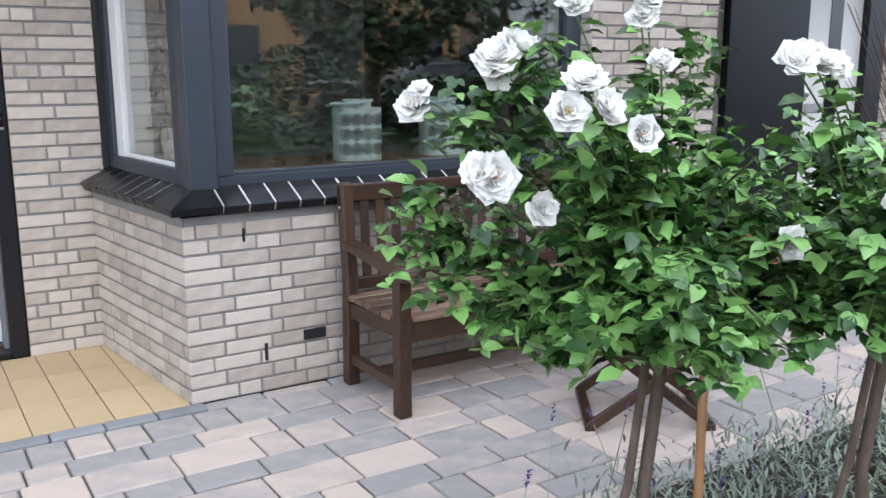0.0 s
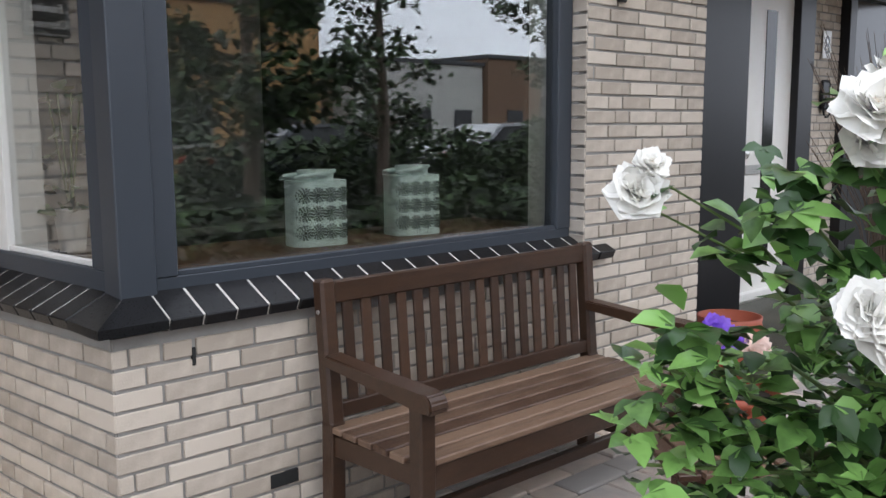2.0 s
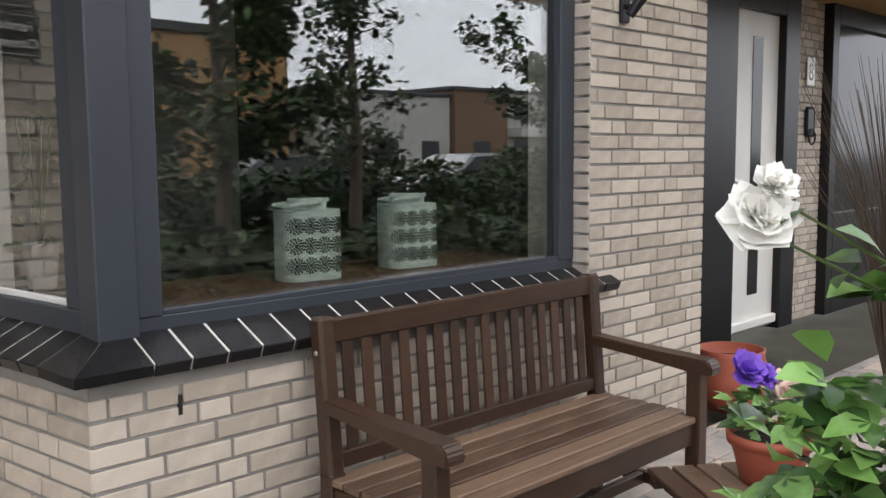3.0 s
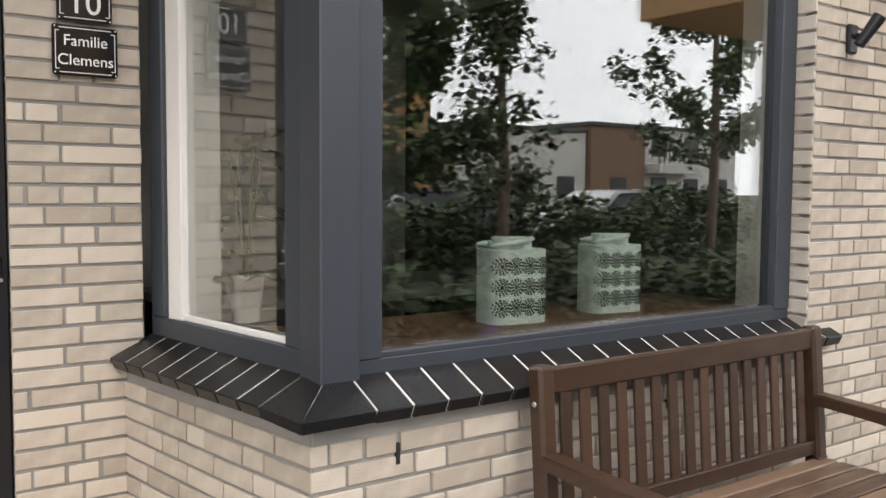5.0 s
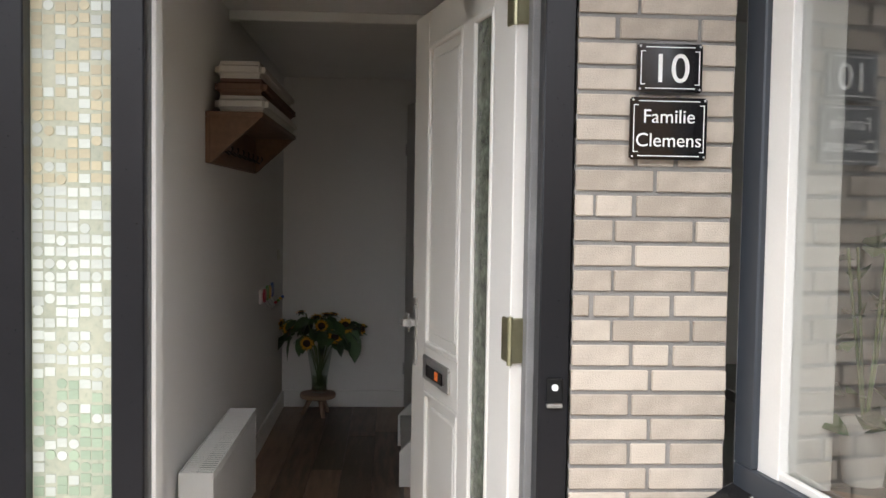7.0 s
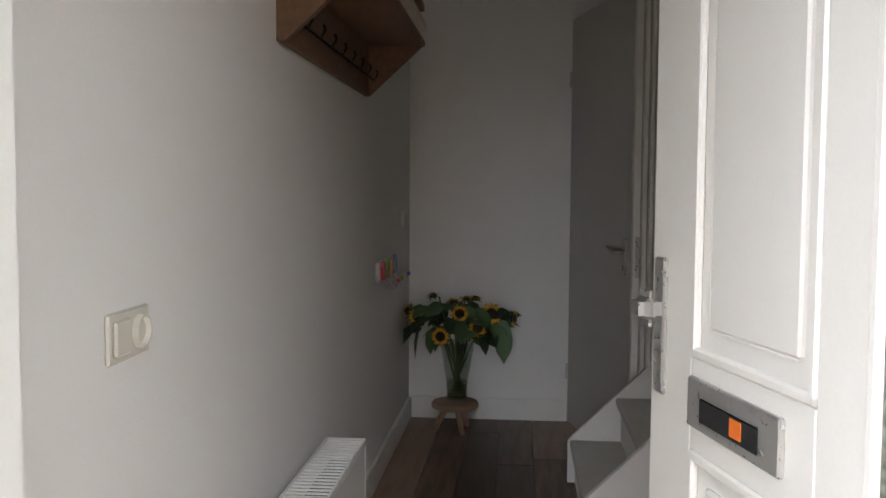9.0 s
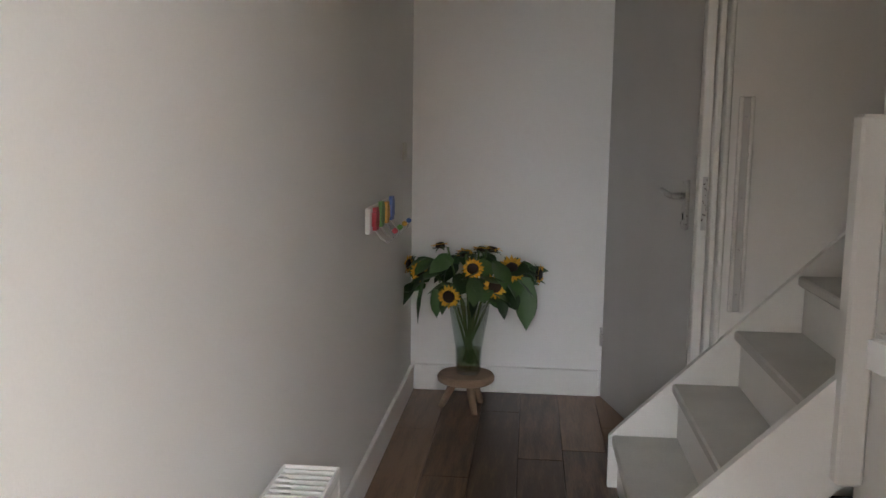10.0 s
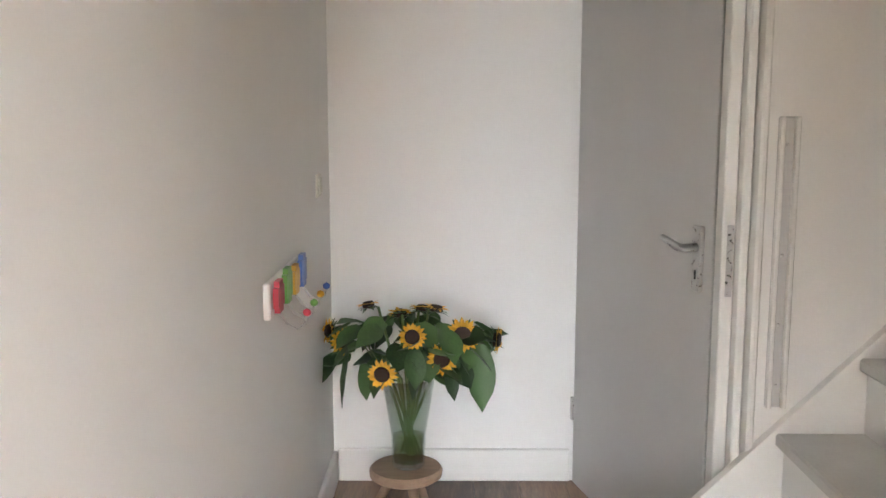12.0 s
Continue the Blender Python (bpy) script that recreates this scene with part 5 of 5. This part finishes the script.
# ---- across the street: houses, trees, cars and hedge, seen mirrored in the glass ----
def house(m, w, d, h, mat, storeys, label, roof_h=0.25):
    t = thing("house", label, "house", "houses across the street", m)
    part("wall", box(-w / 2, 0, 0, w / 2, d, h), mat, t)
    part("roof", box(-w / 2 - 0.15, -0.15, h, w / 2 + 0.15, d + 0.15, h + roof_h, 0.03), ROOF, t)
    n = max(1, int(w / 2.6))
    for s in range(storeys):
        for k in range(n):
            x = -w / 2 + (k + 0.5) * w / n
            z = 0.9 + s * 2.8
            wd = part("window", box(x - 0.75, d - 0.02, z, x + 0.75, d + 0.05, z + 1.4, 0.01), ROOF, t)
            part("pane", box(x - 0.66, d + 0.05, z + 0.09, x + 0.66, d + 0.06, z + 1.31), ENAMEL, wd)
            part("sill", box(x - 0.8, d, z - 0.08, x + 0.8, d + 0.12, z, 0.01), PALEWALL, wd)
    return t


house(pose(11.1, -23, 0), 8.2, 8, 4.5, TAN, 1, "ochre plastered house with dark windows")
house(pose(5.0, -22.6, 0), 3.8, 8, 6.2, TAN, 2, "tall ochre plastered house with dark windows")
house(pose(23.5, -43.4, 0), 13, 8, 4.3, BROWNWALL, 1, "low brown brick house with a flat roof")
house(pose(36.2, -43, 0), 10.2, 8, 5.0, PALEWALL, 1, "pale rendered house with a flat roof")
house(pose(43.9, -42.6, 0), 5, 8, 5.5, BROWNWALL, 1, "tall brown brick block")
balcony_house = house(pose(51.6, -43, 0), 10, 8, 5.5, PALEWALL, 2, "pale house with a railed balcony")
part("balcony", box(-4.8, 8.0, 2.55, -0.6, 9.3, 3.2, 0.04), PALEWALL, balcony_house)
for k in range(9):
    part("balcony_post", box(-4.75 + 0.5 * k, 9.2, 3.2, -4.70 + 0.5 * k, 9.26, 4.2), ROOF, balcony_house)
part("balcony_rail", box(-4.8, 9.18, 4.2, -0.6, 9.28, 4.28, 0.01), ROOF, balcony_house)
house(pose(-9, -25, 0), 9, 8, 6.5, TAN, 2, "ochre plastered house behind the trees")


def tree(m, h, spread, seed, leaves, label, group="street trees"):
    rng = random.Random(seed)
    t = thing("tree", label, "tree", group, m)
    limb = tube([(0, 0, -0.1), (0.05, 0.03, h * 0.3), (-0.05, 0.05, h * 0.65), (0, 0, h * 0.97)], [0.11, 0.09, 0.05, 0.012], 9)
    ends = []
    for k in range(34):
        s = rng.uniform(0.22, 0.95)
        a = rng.uniform(0, 6.28)
        reach = spread * (1.15 - 0.85 * s) * rng.uniform(0.6, 1.1)
        p = Vector((0, 0, h * s))
        q = p + Vector((math.cos(a) * reach, math.sin(a) * reach, reach * rng.uniform(0.3, 0.9)))
        mid = p.lerp(q, 0.5) - Vector((0, 0, 0.05 * reach))
        tube([p, mid, q], [0.03 * (1.1 - s) + 0.006, 0.012, 0.004], 5, limb)
        ends.append((p, mid, q))
    part("trunk", limb, BARK, t)
    lv = bmesh.new()
    for k in range(leaves):
        p, mid, q = rng.choice(ends)
        s = 1 - rng.random() ** 2 * 0.75
        c = p * (1 - s) ** 2 + mid * 2 * s * (1 - s) + q * s * s + Vector((rng.gauss(0, 0.13), rng.gauss(0, 0.13), rng.gauss(0, 0.13)))
        leaf(lv, aim(c, (rng.gauss(0, 1), rng.gauss(0, 1), rng.uniform(-1, 0.4)), rng.uniform(-1, 1)), rng.uniform(0.10, 0.19), 0.1)
    part("crown", lv, HEDGE, t)
    return t


tree(pose(6.2, -3.4, 0), 4.9, 1.7, 42, 5600, "dense dark garden tree before the houses")
tree(pose(9.4, -4.9, 0), 4.9, 1.1, 45, 1700, "slender street tree with open green crown")
tree(pose(15.4, -5.6, 0), 7.4, 2.1, 43, 7000, "broad dark street tree")
tree(pose(-6, -6, 0), 6.5, 2.0, 44, 2600, "broad dark street tree")
hb = bmesh.new()
rh = random.Random(51)
for k in range(13000):
    x = rh.uniform(2.5, 27)
    y = -6.4 + rh.uniform(-0.5, 0.5)
    z = rh.uniform(0, 1.25 + 0.25 * math.sin(x * 1.3) + 0.15 * math.sin(x * 3.1))
    leaf(hb, aim((x, y, z), (rh.gauss(0, 1), rh.gauss(0, 1) + 0.6, rh.uniform(-0.4, 0.9)), rh.uniform(-1, 1)), rh.uniform(0.12, 0.22), 0.11)
near = bmesh.new()
for k in range(5200):
    x, y = rh.uniform(3.6, 12.5), -1.1 + rh.uniform(-0.4, 0.4)
    z = rh.uniform(0, 0.62 + 0.14 * math.sin(x * 1.9) + 0.09 * math.sin(x * 5.3))
    leaf(near, aim((x, y, z), (rh.gauss(0, 1), rh.gauss(0, 1) + 0.5, rh.uniform(-0.4, 0.9)), rh.uniform(-1, 1)), rh.uniform(0.08, 0.15), 0.08)
tagged(link("shrubs", near, HEDGE), "low dark green garden shrubs before the street", "shrub", "", "stuff")
tagged(link("hedge", hb, HEDGE), "loose dark green hedge along the street", "hedge", "", "stuff")


def car(m, paint, label):
    t = thing("car", label, "car", "cars parked along the street", m)
    bm = bmesh.new()
    side = [(-2.1, 0.32), (-2.15, 0.6), (-2.0, 0.82), (-1.15, 0.95), (-0.5, 1.38), (0.7, 1.42), (1.5, 1.0), (2.05, 0.92), (2.15, 0.55), (2.1, 0.3)]
    lo, hi = [bm.verts.new((x, -0.85 + (0.13 if z > 1.1 else 0), z)) for x, z in side], [bm.verts.new((x, 0.85 - (0.13 if z > 1.1 else 0), z)) for x, z in side]
    bm.faces.new(lo), bm.faces.new(hi[::-1])
    for i in range(len(side)):
        j = (i + 1) % len(side)
        bm.faces.new((lo[i], hi[i], hi[j], lo[j]))
    bmesh.ops.bevel(bm, geom=bm.edges[:], offset=0.06, segments=2, affect="EDGES")
    part("body", bm, paint, t)
    for y in (-0.80, 0.80):
        wb = bmesh.new()
        pts = [(-0.95, 1.0), (-0.45, 1.33), (0.65, 1.36), (1.3, 1.02)]
        s = 1 if y > 0 else -1
        a, b = [wb.verts.new((x, y + s * (0.055 if z < 1.1 else -0.06), z)) for x, z in pts], [wb.verts.new((x, y - s * 0.05, z)) for x, z in pts]
        wb.faces.new(a), wb.faces.new(b[::-1])
        for i in range(4):
            wb.faces.new((a[i], a[(i + 1) % 4], b[(i + 1) % 4], b[i]))
        part("side_window", wb, ENAMEL, t)
    for x in (-1.35, 1.3):
        for y in (-0.78, 0.78):
            wh = part("wheel", turned([(0, -0.1), (0.3, -0.1), (0.32, -0.05), (0.32, 0.05), (0.3, 0.1), (0, 0.1)], 22), RUBBER, t, m=pose(x, y, 0.32, 90, 0, 0))
            part("rim", turned([(0, -0.105), (0.19, -0.105), (0.2, 0), (0.19, 0.105), (0, 0.105)], 18), STEEL, wh)
    for y in (-0.6, 0.6):
        part("headlight", box(2.0, y - 0.15, 0.68, 2.12, y + 0.15, 0.82, 0.03), LETTER, t)
        part("tail_light", box(-2.14, y - 0.15, 0.66, -2.05, y + 0.15, 0.82, 0.03), CARRED, t)
    return t


car(pose(10.2, -8.4, 0, 0, 0, 3), CARPAINT, "dark blue car parked at the kerb")
car(pose(3.0, -8.5, 0, 0, 0, 182), CARRED, "red car parked at the kerb")
car(pose(15.5, -8.4, 0, 0, 0, 1), CARSILVER, "silver car parked at the kerb")
